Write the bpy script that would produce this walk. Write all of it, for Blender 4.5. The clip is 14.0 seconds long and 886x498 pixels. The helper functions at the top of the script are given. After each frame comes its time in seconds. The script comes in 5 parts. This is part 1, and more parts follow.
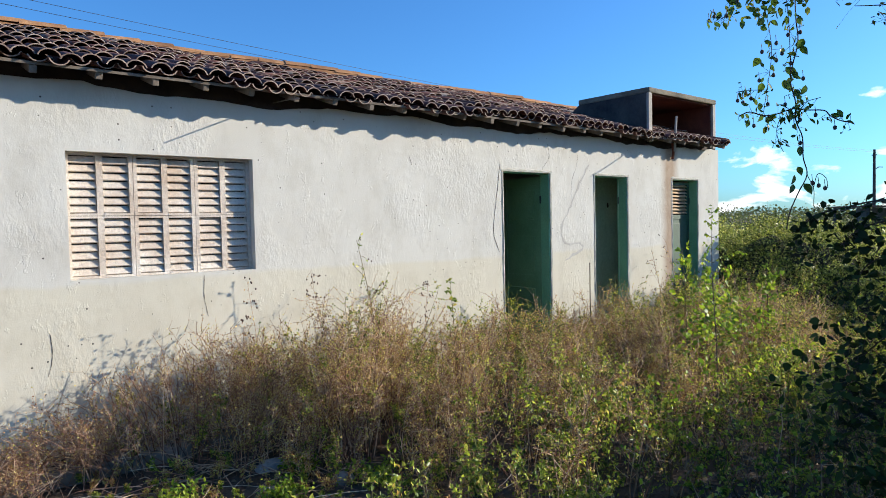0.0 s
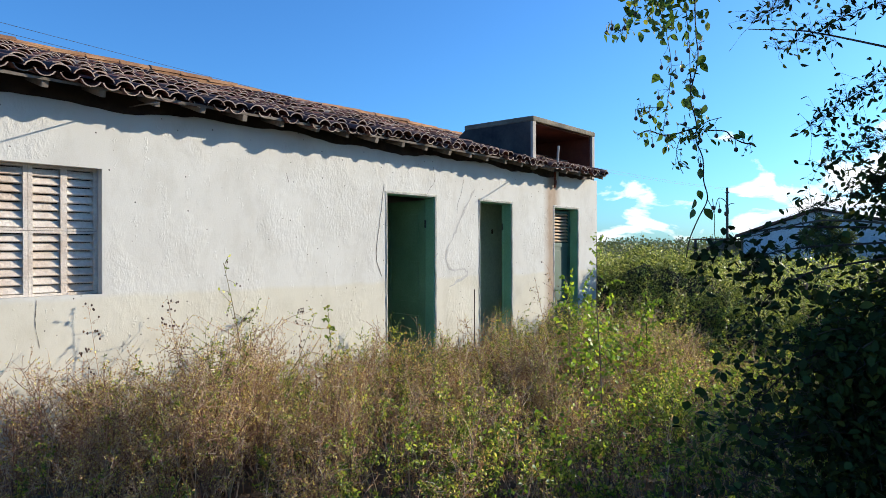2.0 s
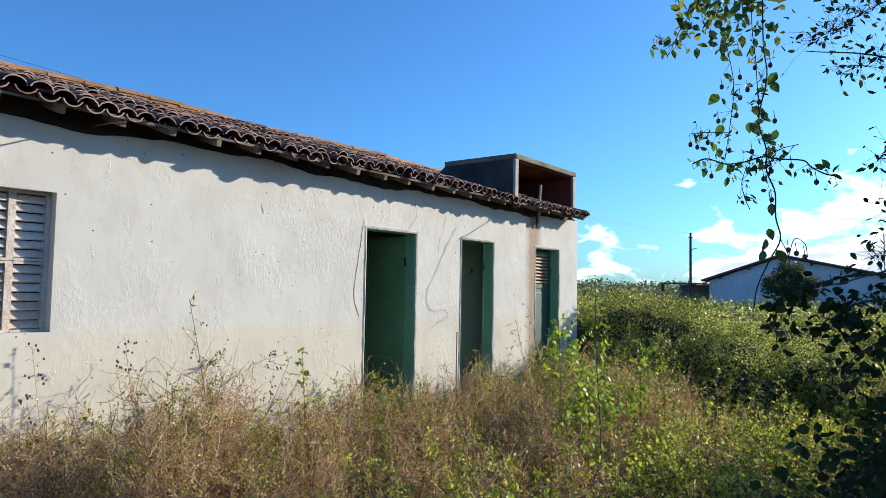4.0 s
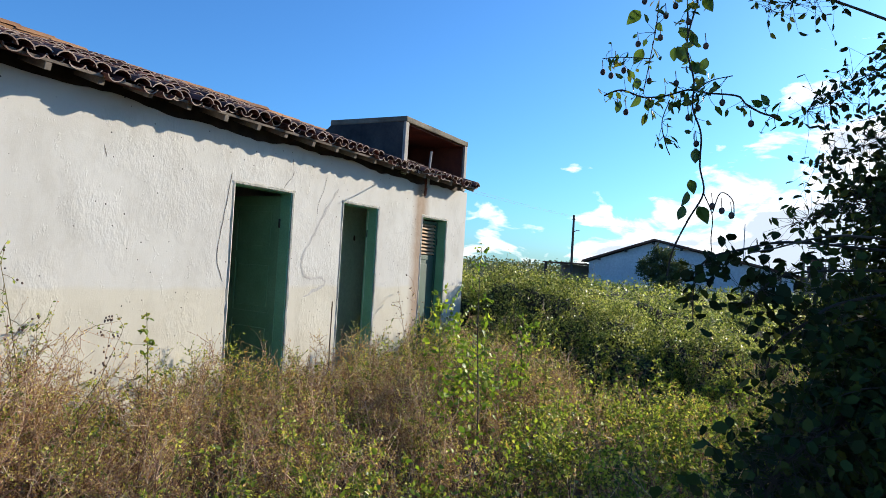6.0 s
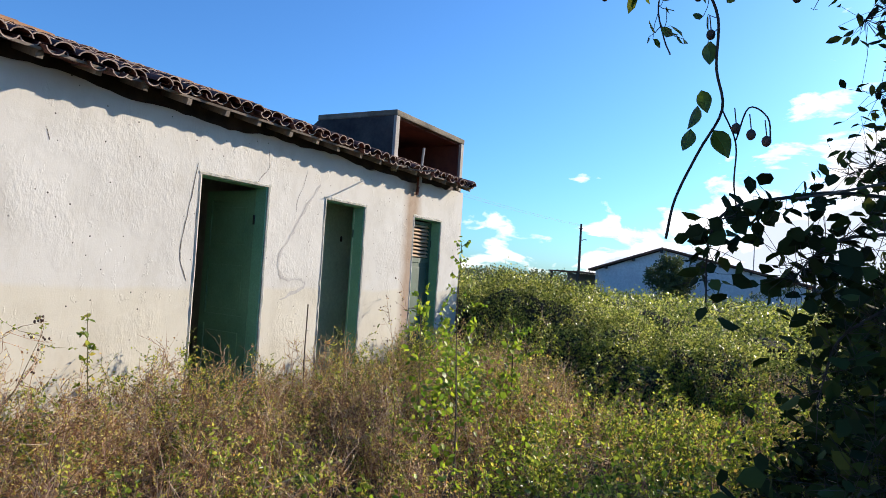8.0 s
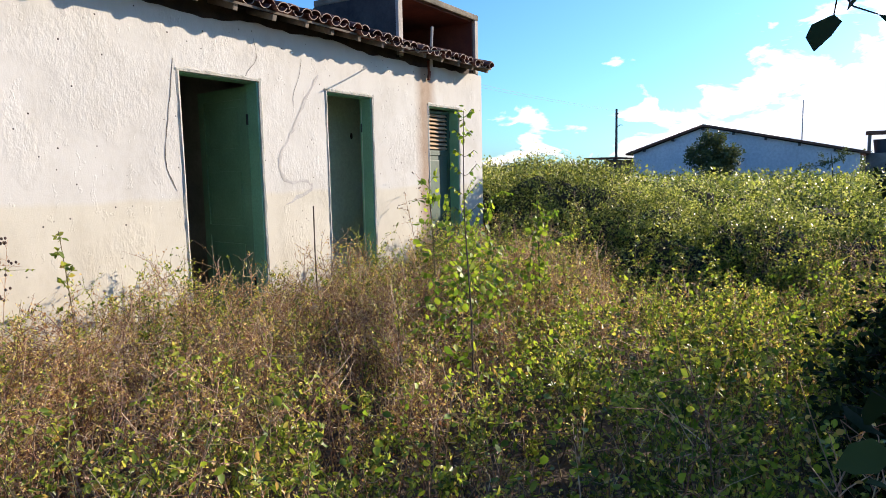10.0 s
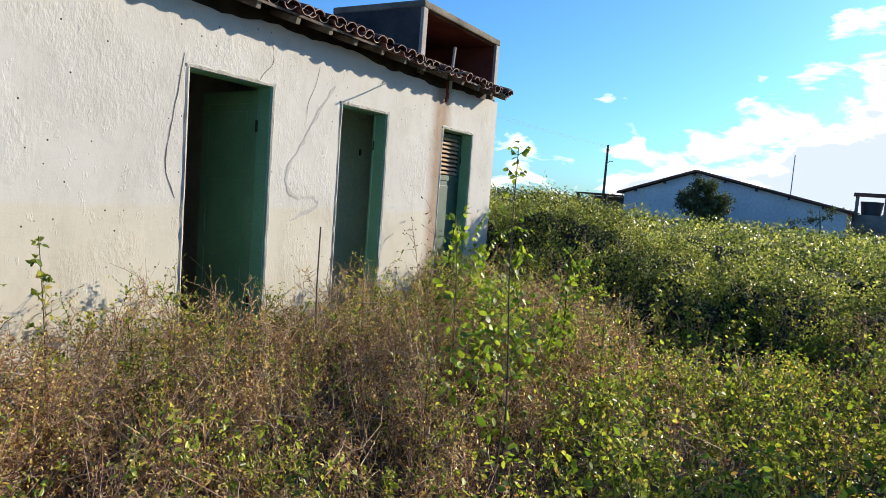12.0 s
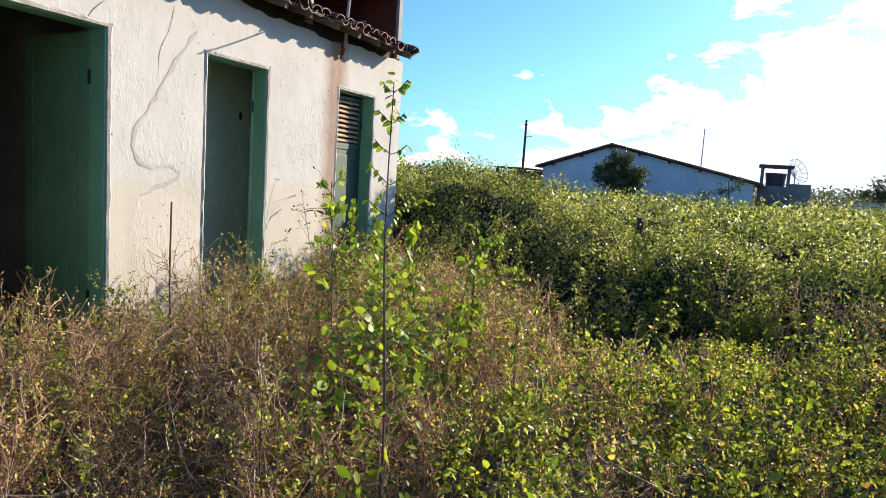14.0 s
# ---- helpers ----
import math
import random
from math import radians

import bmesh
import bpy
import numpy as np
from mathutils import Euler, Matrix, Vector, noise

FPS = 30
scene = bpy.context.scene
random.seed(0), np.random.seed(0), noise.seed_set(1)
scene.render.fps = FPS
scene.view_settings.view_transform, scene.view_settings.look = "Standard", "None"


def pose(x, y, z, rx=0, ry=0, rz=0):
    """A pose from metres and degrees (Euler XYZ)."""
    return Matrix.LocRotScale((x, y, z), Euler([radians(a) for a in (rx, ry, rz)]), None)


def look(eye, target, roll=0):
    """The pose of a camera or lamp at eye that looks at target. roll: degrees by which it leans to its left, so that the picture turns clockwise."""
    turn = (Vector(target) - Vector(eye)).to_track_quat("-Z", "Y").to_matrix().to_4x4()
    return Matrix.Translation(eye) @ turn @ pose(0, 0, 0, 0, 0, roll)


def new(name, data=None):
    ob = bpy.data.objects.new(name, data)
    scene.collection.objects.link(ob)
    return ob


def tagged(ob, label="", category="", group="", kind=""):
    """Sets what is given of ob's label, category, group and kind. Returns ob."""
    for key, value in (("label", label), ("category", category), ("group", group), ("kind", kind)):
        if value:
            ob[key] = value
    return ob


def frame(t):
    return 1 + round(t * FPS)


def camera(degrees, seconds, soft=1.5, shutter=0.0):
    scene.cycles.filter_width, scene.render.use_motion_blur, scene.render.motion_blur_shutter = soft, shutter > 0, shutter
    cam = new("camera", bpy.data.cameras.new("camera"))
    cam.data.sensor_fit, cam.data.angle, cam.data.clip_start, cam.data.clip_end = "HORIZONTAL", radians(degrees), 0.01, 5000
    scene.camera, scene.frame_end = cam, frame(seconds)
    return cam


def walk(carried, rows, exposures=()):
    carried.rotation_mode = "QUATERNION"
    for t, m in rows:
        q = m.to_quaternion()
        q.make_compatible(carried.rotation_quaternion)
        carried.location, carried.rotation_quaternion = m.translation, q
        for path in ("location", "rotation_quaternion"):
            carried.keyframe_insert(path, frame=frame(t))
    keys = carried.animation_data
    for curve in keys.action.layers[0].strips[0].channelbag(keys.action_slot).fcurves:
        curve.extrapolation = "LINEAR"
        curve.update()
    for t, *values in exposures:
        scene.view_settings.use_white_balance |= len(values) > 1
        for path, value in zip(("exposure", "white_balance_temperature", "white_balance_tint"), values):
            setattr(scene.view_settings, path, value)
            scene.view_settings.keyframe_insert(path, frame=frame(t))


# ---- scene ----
cam = camera(67.4, 14.0, soft=0.5)
PATH = [
    (0, (0.063, -0.759, 1.548), (1.343, 0.776, 1.471), -1.2),
    (0.5, (0.042, -0.795, 1.533), (1.463, 0.608, 1.431), 0.9),
    (1, (0.131, -0.776, 1.554), (1.559, 0.624, 1.557), -1.6),
    (1.5, (0.249, -0.699, 1.54), (1.667, 0.711, 1.58), -4.1),
    (2, (0.312, -0.535, 1.535), (1.839, 0.757, 1.53), -0.1),
    (2.5, (0.361, -0.298, 1.563), (1.975, 0.88, 1.649), 1.0),
    (2.7, (0.363, -0.251, 1.558), (1.984, 0.916, 1.661), 2.6),
    (4.8, (0.682, -0.071, 1.522), (2.255, 1.16, 1.639), 0.3),
    (5, (0.734, -0.022, 1.498), (2.367, 1.133, 1.533), 0.6),
    (5.5, (0.789, 0.045, 1.493), (2.66, 0.746, 1.402), 5.2),
    (6, (0.93, 0.017, 1.498), (2.699, 0.95, 1.542), 3.4),
    (6.5, (1.12, -0.039, 1.478), (2.766, 1.097, 1.506), 4.0),
    (7, (1.307, 0.009, 1.435), (3.068, 0.957, 1.403), 6.2),
    (7.5, (1.417, 0.087, 1.426), (3.183, 1.023, 1.387), 4.2),
    (8, (1.481, 0.088, 1.428), (3.237, 1.042, 1.499), 3.7),
    (8.2, (1.517, 0.09, 1.398), (3.304, 0.986, 1.361), 1.8),
    (10.3, (2.057, 0.209, 1.315), (3.749, 1.251, 1.087), -1.2),
    (10.5, (2.042, 0.226, 1.339), (3.739, 1.272, 1.171), 0.6),
    (11, (2.127, 0.431, 1.362), (3.78, 1.551, 1.256), 1.7),
    (11.5, (2.205, 0.574, 1.367), (3.792, 1.788, 1.278), 2.7),
    (12, (2.247, 0.644, 1.401), (3.977, 1.634, 1.231), 4.4),
    (12.5, (2.299, 0.727, 1.352), (4.007, 1.743, 1.125), 5.5),
    (13, (2.511, 0.703, 1.34), (4.151, 1.841, 1.217), 0.9),
    (13.5, (2.877, 0.831, 1.33), (4.693, 1.66, 1.208), 0.8),
    (14, (3.059, 0.843, 1.343), (4.889, 1.62, 1.121), 3.8),
]
EXPOSURES = [(0.0, 0.60, 6500, 10), (2.5, 0.62, 6500, 10), (5.0, 0.54, 6550, 11), (6.0, 0.54, 6600, 11), (6.5, 0.34, 6560, 11), (7.0, 0.72, 6750, 14), (7.5, 0.62, 6800, 15), (8.2, 0.62, 6800, 15),
             (10.3, 0.85, 7000, 18), (11.0, 0.70, 6900, 13), (11.5, 0.52, 6800, 12), (12.5, 0.66, 6850, 12), (13.0, 0.70, 6950, 14), (13.5, 0.60, 6850, 13), (14.0, 0.80, 7050, 17)]
walk(cam, [(t, look(eye, target, roll)) for t, eye, target, roll in PATH], EXPOSURES)

# ---- world and sun ----
SUN_AZ, SUN_EL = radians(117.0), radians(19.5)      # azimuth from +y towards +x
SUN_DIR = Vector((math.sin(SUN_AZ) * math.cos(SUN_EL), math.cos(SUN_AZ) * math.cos(SUN_EL), math.sin(SUN_EL)))


def build_world():
    world = bpy.data.worlds.new("world")
    scene.world = world
    world.use_nodes = True
    nt = world.node_tree
    nt.nodes.clear()
    N, L = nt.nodes.new, nt.links.new
    sky = N("ShaderNodeTexSky")
    sky.sky_type, sky.sun_disc = "NISHITA", False
    sky.sun_elevation, sky.sun_rotation = SUN_EL, SUN_AZ
    sky.air_density, sky.dust_density, sky.ozone_density = 1.0, 0.9, 4.0
    tint = N("ShaderNodeMix")
    tint.data_type, tint.blend_type = "RGBA", "MULTIPLY"
    tint.inputs[0].default_value = 1.0
    tint.inputs[7].default_value = (0.51, 1.0, 1.44, 1)
    L(sky.outputs[0], tint.inputs[6])
    # low bank of fair-weather clouds
    co = N("ShaderNodeTexCoord")
    mp = N("ShaderNodeMapping")
    mp.inputs["Scale"].default_value = (1, 1, 2.6)
    L(co.outputs["Generated"], mp.inputs["Vector"])
    n1 = N("ShaderNodeTexNoise")
    n1.inputs["Scale"].default_value, n1.inputs["Detail"].default_value, n1.inputs["Roughness"].default_value = 8.5, 10, 0.55
    n1.inputs["Distortion"].default_value = 0.3
    L(mp.outputs[0], n1.inputs["Vector"])
    sep = N("ShaderNodeSeparateXYZ")
    L(co.outputs["Generated"], sep.inputs[0])
    band = N("ShaderNodeMapRange")
    band.inputs[1].default_value, band.inputs[2].default_value = 0.0, 0.22
    band.inputs[3].default_value, band.inputs[4].default_value = 0.115, -0.24
    L(sep.outputs[2], band.inputs[0])
    # the bank stands higher and denser towards the sun
    dot = N("ShaderNodeVectorMath")
    dot.operation = "DOT_PRODUCT"
    L(co.outputs["Generated"], dot.inputs[0])
    dot.inputs[1].default_value = (math.sin(SUN_AZ), math.cos(SUN_AZ), 0)
    heap = N("ShaderNodeMapRange")
    for k, v in ((1, 0.66), (2, 0.97), (3, -0.045), (4, 0.31)):
        heap.inputs[k].default_value = v
    L(dot.outputs["Value"], heap.inputs[0])
    both = N("ShaderNodeMath")
    L(band.outputs[0], both.inputs[0])
    L(heap.outputs[0], both.inputs[1])
    add = N("ShaderNodeMath")
    L(n1.outputs[0], add.inputs[0])
    L(both.outputs[0], add.inputs[1])
    ramp = N("ShaderNodeValToRGB")
    ramp.color_ramp.elements[0].position, ramp.color_ramp.elements[0].color = 0.545, (0, 0, 0, 1)
    ramp.color_ramp.elements[1].position, ramp.color_ramp.elements[1].color = 0.635, (1, 1, 1, 1)
    L(add.outputs[0], ramp.inputs[0])
    shade = N("ShaderNodeValToRGB")
    shade.color_ramp.elements[0].position, shade.color_ramp.elements[0].color = 0.62, (10.0, 10.0, 9.9, 1)
    shade.color_ramp.elements[1].position, shade.color_ramp.elements[1].color = 0.70, (5.0, 5.9, 7.2, 1)
    L(add.outputs[0], shade.inputs[0])
    mix = N("ShaderNodeMix")
    mix.data_type = "RGBA"
    L(ramp.outputs[0], mix.inputs[0])
    L(tint.outputs[2], mix.inputs[6])
    L(shade.outputs[0], mix.inputs[7])
    bg = N("ShaderNodeBackground")
    bg.inputs[1].default_value = 0.105
    L(mix.outputs[2], bg.inputs[0])
    out = N("ShaderNodeOutputWorld")
    L(bg.outputs[0], out.inputs[0])


build_world()
sun_data = bpy.data.lights.new("sun", "SUN")
sun_data.energy, sun_data.angle, sun_data.color = 5.0, radians(0.55), (1.0, 0.90, 0.75)
sun = new("sun", sun_data)
sun.matrix_world = look(SUN_DIR * 60, (0, 0, 0))

# ---- materials ----
def node_mat(name):
    m = bpy.data.materials.new(name)
    m.use_nodes = True
    nt = m.node_tree
    return m, nt, nt.nodes["Principled BSDF"], nt.nodes.new, nt.links.new


def noise_node(nt, scale, detail=4.0, rough=0.55, vec=None):
    n = nt.nodes.new("ShaderNodeTexNoise")
    n.inputs["Scale"].default_value, n.inputs["Detail"].default_value, n.inputs["Roughness"].default_value = scale, detail, rough
    if vec is not None:
        nt.links.new(vec, n.inputs["Vector"])
    return n.outputs[0]


def ramp_node(nt, fac, stops):
    r = nt.nodes.new("ShaderNodeValToRGB")
    e = r.color_ramp.elements
    while len(e) < len(stops):
        e.new(0.5)
    for k, (p, c) in enumerate(stops):
        e[k].position, e[k].color = p, (*c, 1) if len(c) == 3 else c
    nt.links.new(fac, r.inputs[0])
    return r.outputs[0]


def mix_node(nt, fac, a, b, blend="MIX"):
    m = nt.nodes.new("ShaderNodeMix")
    m.data_type, m.blend_type = "RGBA", blend
    for sock, v in ((m.inputs[0], fac), (m.inputs[6], a), (m.inputs[7], b)):
        if isinstance(v, (int, float)):
            sock.default_value = v
        elif isinstance(v, tuple):
            sock.default_value = (*v, 1)
        else:
            nt.links.new(v, sock)
    return m.outputs[2]


def position(nt):
    return nt.nodes.new("ShaderNodeNewGeometry").outputs["Position"]


def add_bump(nt, bsdf, height, strength, distance):
    b = nt.nodes.new("ShaderNodeBump")
    b.inputs["Strength"].default_value, b.inputs["Distance"].default_value = strength, distance
    nt.links.new(height, b.inputs["Height"])
    nt.links.new(b.outputs[0], bsdf.inputs["Normal"])


def surface(name, dark, light, large=1.5, fine=40.0, rough=0.85, bump=0.4, dist=0.004, metal=0.0, vary=0.0):
    m, nt, bsdf, N, L = node_mat(name)
    p = position(nt)
    big = ramp_node(nt, noise_node(nt, large, 5, 0.6, p), [(0.3, dark), (0.7, light)])
    small = noise_node(nt, fine, 5, 0.65, p)
    col = mix_node(nt, 0.35, big, ramp_node(nt, small, [(0.3, (0.35, 0.35, 0.35)), (0.7, (1.0, 1.0, 1.0))]), "MULTIPLY")
    if vary:
        info = N("ShaderNodeObjectInfo")
        col = mix_node(nt, vary, col, ramp_node(nt, info.outputs["Random"], [(0.0, (0.25, 0.22, 0.22)), (0.5, (0.8, 0.8, 0.8)), (1.0, (1.35, 1.2, 1.1))]), "MULTIPLY")
    L(col, bsdf.inputs["Base Color"])
    bsdf.inputs["Roughness"].default_value, bsdf.inputs["Metallic"].default_value = rough, metal
    add_bump(nt, bsdf, small, bump, dist)
    return m


def plaster_mat():
    """Old limewash over rough render: trowel lumps, grey grime, a creamier lower band and one rust-brown run."""
    m, nt, bsdf, N, L = node_mat("limewash_plaster")
    p = position(nt)
    stretched = N("ShaderNodeMapping")
    stretched.inputs["Scale"].default_value = (1.0, 1.0, 0.62)
    L(p, stretched.inputs["Vector"])
    sv = stretched.outputs[0]
    tone = ramp_node(nt, noise_node(nt, 1.1, 6, 0.6, p), [(0.28, (0.525, 0.51, 0.465)), (0.5, (0.565, 0.555, 0.51)), (0.75, (0.60, 0.592, 0.55))])
    streak = ramp_node(nt, noise_node(nt, 3.6, 7, 0.7, sv), [(0.36, (0.70, 0.67, 0.62)), (0.52, (1, 1, 1))])
    col = mix_node(nt, 0.30, tone, streak, "MULTIPLY")
    sep = N("ShaderNodeSeparateXYZ")
    L(p, sep.inputs[0])
    # creamier paint below about 1.15 m
    wob = N("ShaderNodeMath")
    wob.operation = "MULTIPLY_ADD"
    L(noise_node(nt, 2.0, 3, 0.5, p), wob.inputs[0])
    wob.inputs[1].default_value = 0.10
    L(sep.outputs[2], wob.inputs[2])
    lowf = N("ShaderNodeMapRange")
    L(wob.outputs[0], lowf.inputs[0])
    for k, v in ((1, 1.20), (2, 1.24), (3, 1.0), (4, 0.0)):
        lowf.inputs[k].default_value = v
    col = mix_node(nt, lowf.outputs[0], col, mix_node(nt, 1.0, col, (1.0, 0.965, 0.87), "MULTIPLY"))
    # rust-brown run below the drain stick
    dx = N("ShaderNodeMath")
    dx.operation = "SUBTRACT"
    L(sep.outputs[0], dx.inputs[0])
    dx.inputs[1].default_value = 8.69
    wv = N("ShaderNodeMath")
    wv.operation = "MULTIPLY_ADD"
    L(noise_node(nt, 4.0, 4, 0.6, p), wv.inputs[0])
    wv.inputs[1].default_value = 0.10
    L(dx.outputs[0], wv.inputs[2])
    ab = N("ShaderNodeMath")
    ab.operation = "ABSOLUTE"
    sh = N("ShaderNodeMath")
    sh.operation = "SUBTRACT"
    L(wv.outputs[0], sh.inputs[0])
    sh.inputs[1].default_value = 0.05
    L(sh.outputs[0], ab.inputs[0])
    run = N("ShaderNodeMapRange")
    L(ab.outputs[0], run.inputs[0])
    for k, v in ((1, 0.075), (2, 0.25), (3, 1.0), (4, 0.0)):
        run.inputs[k].default_value = v
    col = mix_node(nt, run.outputs[0], col, mix_node(nt, noise_node(nt, 9, 5, 0.7, p), (0.24, 0.155, 0.10), (0.46, 0.37, 0.28)))
    # specks of flaked paint
    vor = N("ShaderNodeTexVoronoi")
    vor.inputs["Scale"].default_value = 11.0
    L(p, vor.inputs["Vector"])
    spot = ramp_node(nt, vor.outputs["Distance"], [(0.055, (1, 1, 1)), (0.085, (0, 0, 0))])
    gate = ramp_node(nt, noise_node(nt, 2.3, 2, 0.5, p), [(0.38, (0, 0, 0)), (0.44, (1, 1, 1))])
    col = mix_node(nt, mix_node(nt, 1.0, spot, gate, "MULTIPLY"), col, (0.07, 0.06, 0.055))
    L(col, bsdf.inputs["Base Color"])
    bsdf.inputs["Roughness"].default_value = 0.93
    lumps = noise_node(nt, 30, 6, 0.6, sv)
    patches = ramp_node(nt, noise_node(nt, 1.7, 3, 0.5, p), [(0.50, (0.10, 0.10, 0.10)), (0.64, (1, 1, 1))])
    hgt = mix_node(nt, 1.0, lumps, patches, "MULTIPLY")
    flakes = ramp_node(nt, noise_node(nt, 11, 6, 0.7, sv), [(0.60, (0, 0, 0)), (0.64, (1, 1, 1))])
    hgt = mix_node(nt, 0.16, hgt, flakes, "ADD")
    hgt = mix_node(nt, mix_node(nt, 1.0, spot, gate, "MULTIPLY"), hgt, (0, 0, 0))
    grain = mix_node(nt, 0.10, hgt, noise_node(nt, 120, 4, 0.6, p))
    add_bump(nt, bsdf, grain, 0.55, 0.013)
    return m


def leaf_mat(name, stops, trans=0.4, rough=0.55, gloss=0.5):
    """Foliage: colour by leaf, with light coming through the blade."""
    m, nt, bsdf, N, L = node_mat(name)
    g = N("ShaderNodeNewGeometry")
    col = ramp_node(nt, g.outputs["Random Per Island"], stops)
    col = mix_node(nt, 0.6, col, ramp_node(nt, noise_node(nt, 3.0, 3, 0.5, g.outputs["Position"]), [(0.3, (0.66, 0.62, 0.58)), (0.7, (1.4, 1.36, 1.2))]), "MULTIPLY")
    L(col, bsdf.inputs["Base Color"])
    bsdf.inputs["Roughness"].default_value = rough
    bsdf.inputs["Specular IOR Level"].default_value = gloss
    tr = N("ShaderNodeBsdfTranslucent")
    L(mix_node(nt, 1.0, col, (1.2, 1.15, 0.80), "MULTIPLY"), tr.inputs[0])
    mx = N("ShaderNodeMixShader")
    mx.inputs[0].default_value = trans
    L(bsdf.outputs[0], mx.inputs[1])
    L(tr.outputs[0], mx.inputs[2])
    L(mx.outputs[0], nt.nodes["Material Output"].inputs[0])
    return m


M_PLASTER = plaster_mat()
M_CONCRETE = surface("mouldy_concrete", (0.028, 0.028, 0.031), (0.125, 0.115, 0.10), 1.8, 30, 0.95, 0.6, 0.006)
M_SLAB = surface("mossy_concrete", (0.085, 0.075, 0.055), (0.27, 0.235, 0.17), 2.5, 30, 0.95, 0.8, 0.01)
M_CEMENT = surface("pale_cement", (0.36, 0.33, 0.28), (0.55, 0.52, 0.46), 3.0, 45, 0.92, 0.6, 0.006)
M_LINING = surface("red_clay_lining", (0.10, 0.028, 0.018), (0.23, 0.065, 0.035), 2.5, 30, 0.9, 0.5, 0.005)
M_COBOGO = surface("painted_cement_block", (0.56, 0.44, 0.34), (0.78, 0.72, 0.64), 3.0, 45, 0.95, 1.0, 0.010)
M_TILE = surface("weathered_clay_tile", (0.050, 0.020, 0.018), (0.21, 0.078, 0.058), 5.0, 55, 0.9, 0.7, 0.006, vary=0.8)
M_TILE_EDGE = surface("pale_tile_rim", (0.20, 0.12, 0.09), (0.60, 0.49, 0.41), 9.0, 55, 0.92, 0.7, 0.006)
M_RIDGE = surface("mortared_ridge_tile", (0.26, 0.12, 0.055), (0.52, 0.28, 0.13), 4.0, 40, 0.92, 0.7, 0.006, vary=0.4)
M_WOOD = surface("grey_old_timber", (0.11, 0.085, 0.065), (0.32, 0.27, 0.22), 4.0, 60, 0.88, 0.6, 0.004, vary=0.3)
# timber colour taken near black, with the shade under the roof in it
M_SOFFIT = surface("shade_dark_timber", (0.03, 0.02, 0.016), (0.09, 0.06, 0.045), 4.0, 60, 0.9, 0.5, 0.003)
M_GREEN = surface("green_door_paint", (0.12, 0.255, 0.15), (0.19, 0.36, 0.225), 2.2, 50, 0.5, 0.25, 0.002)
M_DARKGREEN = surface("aged_green_paint", (0.022, 0.062, 0.042), (0.045, 0.115, 0.075), 2.2, 50, 0.6, 0.3, 0.003)
M_FADED = surface("faded_door_paint", (0.42, 0.52, 0.38), (0.55, 0.65, 0.50), 2.2, 50, 0.6, 0.3, 0.002)
M_JAMB = surface("green_jamb_paint", (0.13, 0.32, 0.19), (0.20, 0.43, 0.27), 2.2, 50, 0.55, 0.3, 0.003)
M_PALEWOOD = surface("bare_slat_timber", (0.42, 0.26, 0.14), (0.66, 0.48, 0.31), 6.0, 60, 0.8, 0.4, 0.003)
M_RIM = surface("flaking_frame_plaster", (0.40, 0.40, 0.33), (0.60, 0.58, 0.52), 7.0, 45, 0.9, 0.9, 0.008)
# plaster of the partitions, darkened to carry the shade of the rooms
M_INNER = surface("shade_dark_inner_plaster", (0.20, 0.20, 0.17), (0.32, 0.31, 0.27), 2.0, 30, 0.95, 0.3, 0.004)
M_INNERGREEN = surface("dim_green_plaster", (0.50, 0.60, 0.49), (0.62, 0.71, 0.60), 2.0, 30, 0.85, 0.3, 0.004)
M_CRACK = surface("crack_shadow", (0.06, 0.05, 0.045), (0.22, 0.20, 0.17), 9.0, 60, 0.95, 0.3, 0.003)
M_REPAIR = surface("grey_repair_seam", (0.42, 0.405, 0.375), (0.54, 0.525, 0.49), 6.0, 60, 0.95, 0.4, 0.004)
M_SOIL = surface("dry_soil", (0.045, 0.030, 0.020), (0.13, 0.092, 0.062), 1.6, 26, 0.97, 0.9, 0.02)
M_APRON = surface("worn_cement_apron", (0.17, 0.135, 0.11), (0.36, 0.31, 0.26), 1.8, 30, 0.95, 0.7, 0.01)
M_STONE = surface("pale_stone", (0.24, 0.22, 0.19), (0.48, 0.44, 0.39), 5.0, 40, 0.9, 0.8, 0.01)
M_FARWALL = surface("far_white_wall", (0.60, 0.62, 0.65), (0.78, 0.78, 0.78), 0.5, 8, 0.93, 0.4, 0.01)
M_FARROOF = surface("far_clay_roof", (0.10, 0.045, 0.03), (0.24, 0.11, 0.07), 0.8, 9, 0.92, 0.6, 0.02)
M_FARDARK = surface("dark_weathered_block", (0.13, 0.12, 0.11), (0.30, 0.27, 0.24), 0.8, 8, 0.95, 0.5, 0.02)
M_TANK = surface("dark_tank_plastic", (0.025, 0.03, 0.04), (0.05, 0.06, 0.075), 1.0, 12, 0.5, 0.1, 0.002)
M_METAL = surface("galvanised_metal", (0.30, 0.31, 0.32), (0.48, 0.49, 0.50), 2.0, 30, 0.45, 0.1, 0.001, metal=0.8)
M_POLE = surface("utility_pole_timber", (0.05, 0.04, 0.035), (0.12, 0.10, 0.085), 0.8, 12, 0.9, 0.4, 0.01)
M_WIRE = surface("black_cable", (0.015, 0.015, 0.015), (0.03, 0.03, 0.03), 2.0, 20, 0.6, 0.0, 0.001)
M_BARK = surface("grey_brown_bark", (0.055, 0.042, 0.032), (0.15, 0.12, 0.09), 9.0, 70, 0.93, 0.8, 0.006)
M_VINE = surface("dark_vine_stem", (0.028, 0.020, 0.016), (0.07, 0.05, 0.038), 12.0, 80, 0.85, 0.5, 0.002)
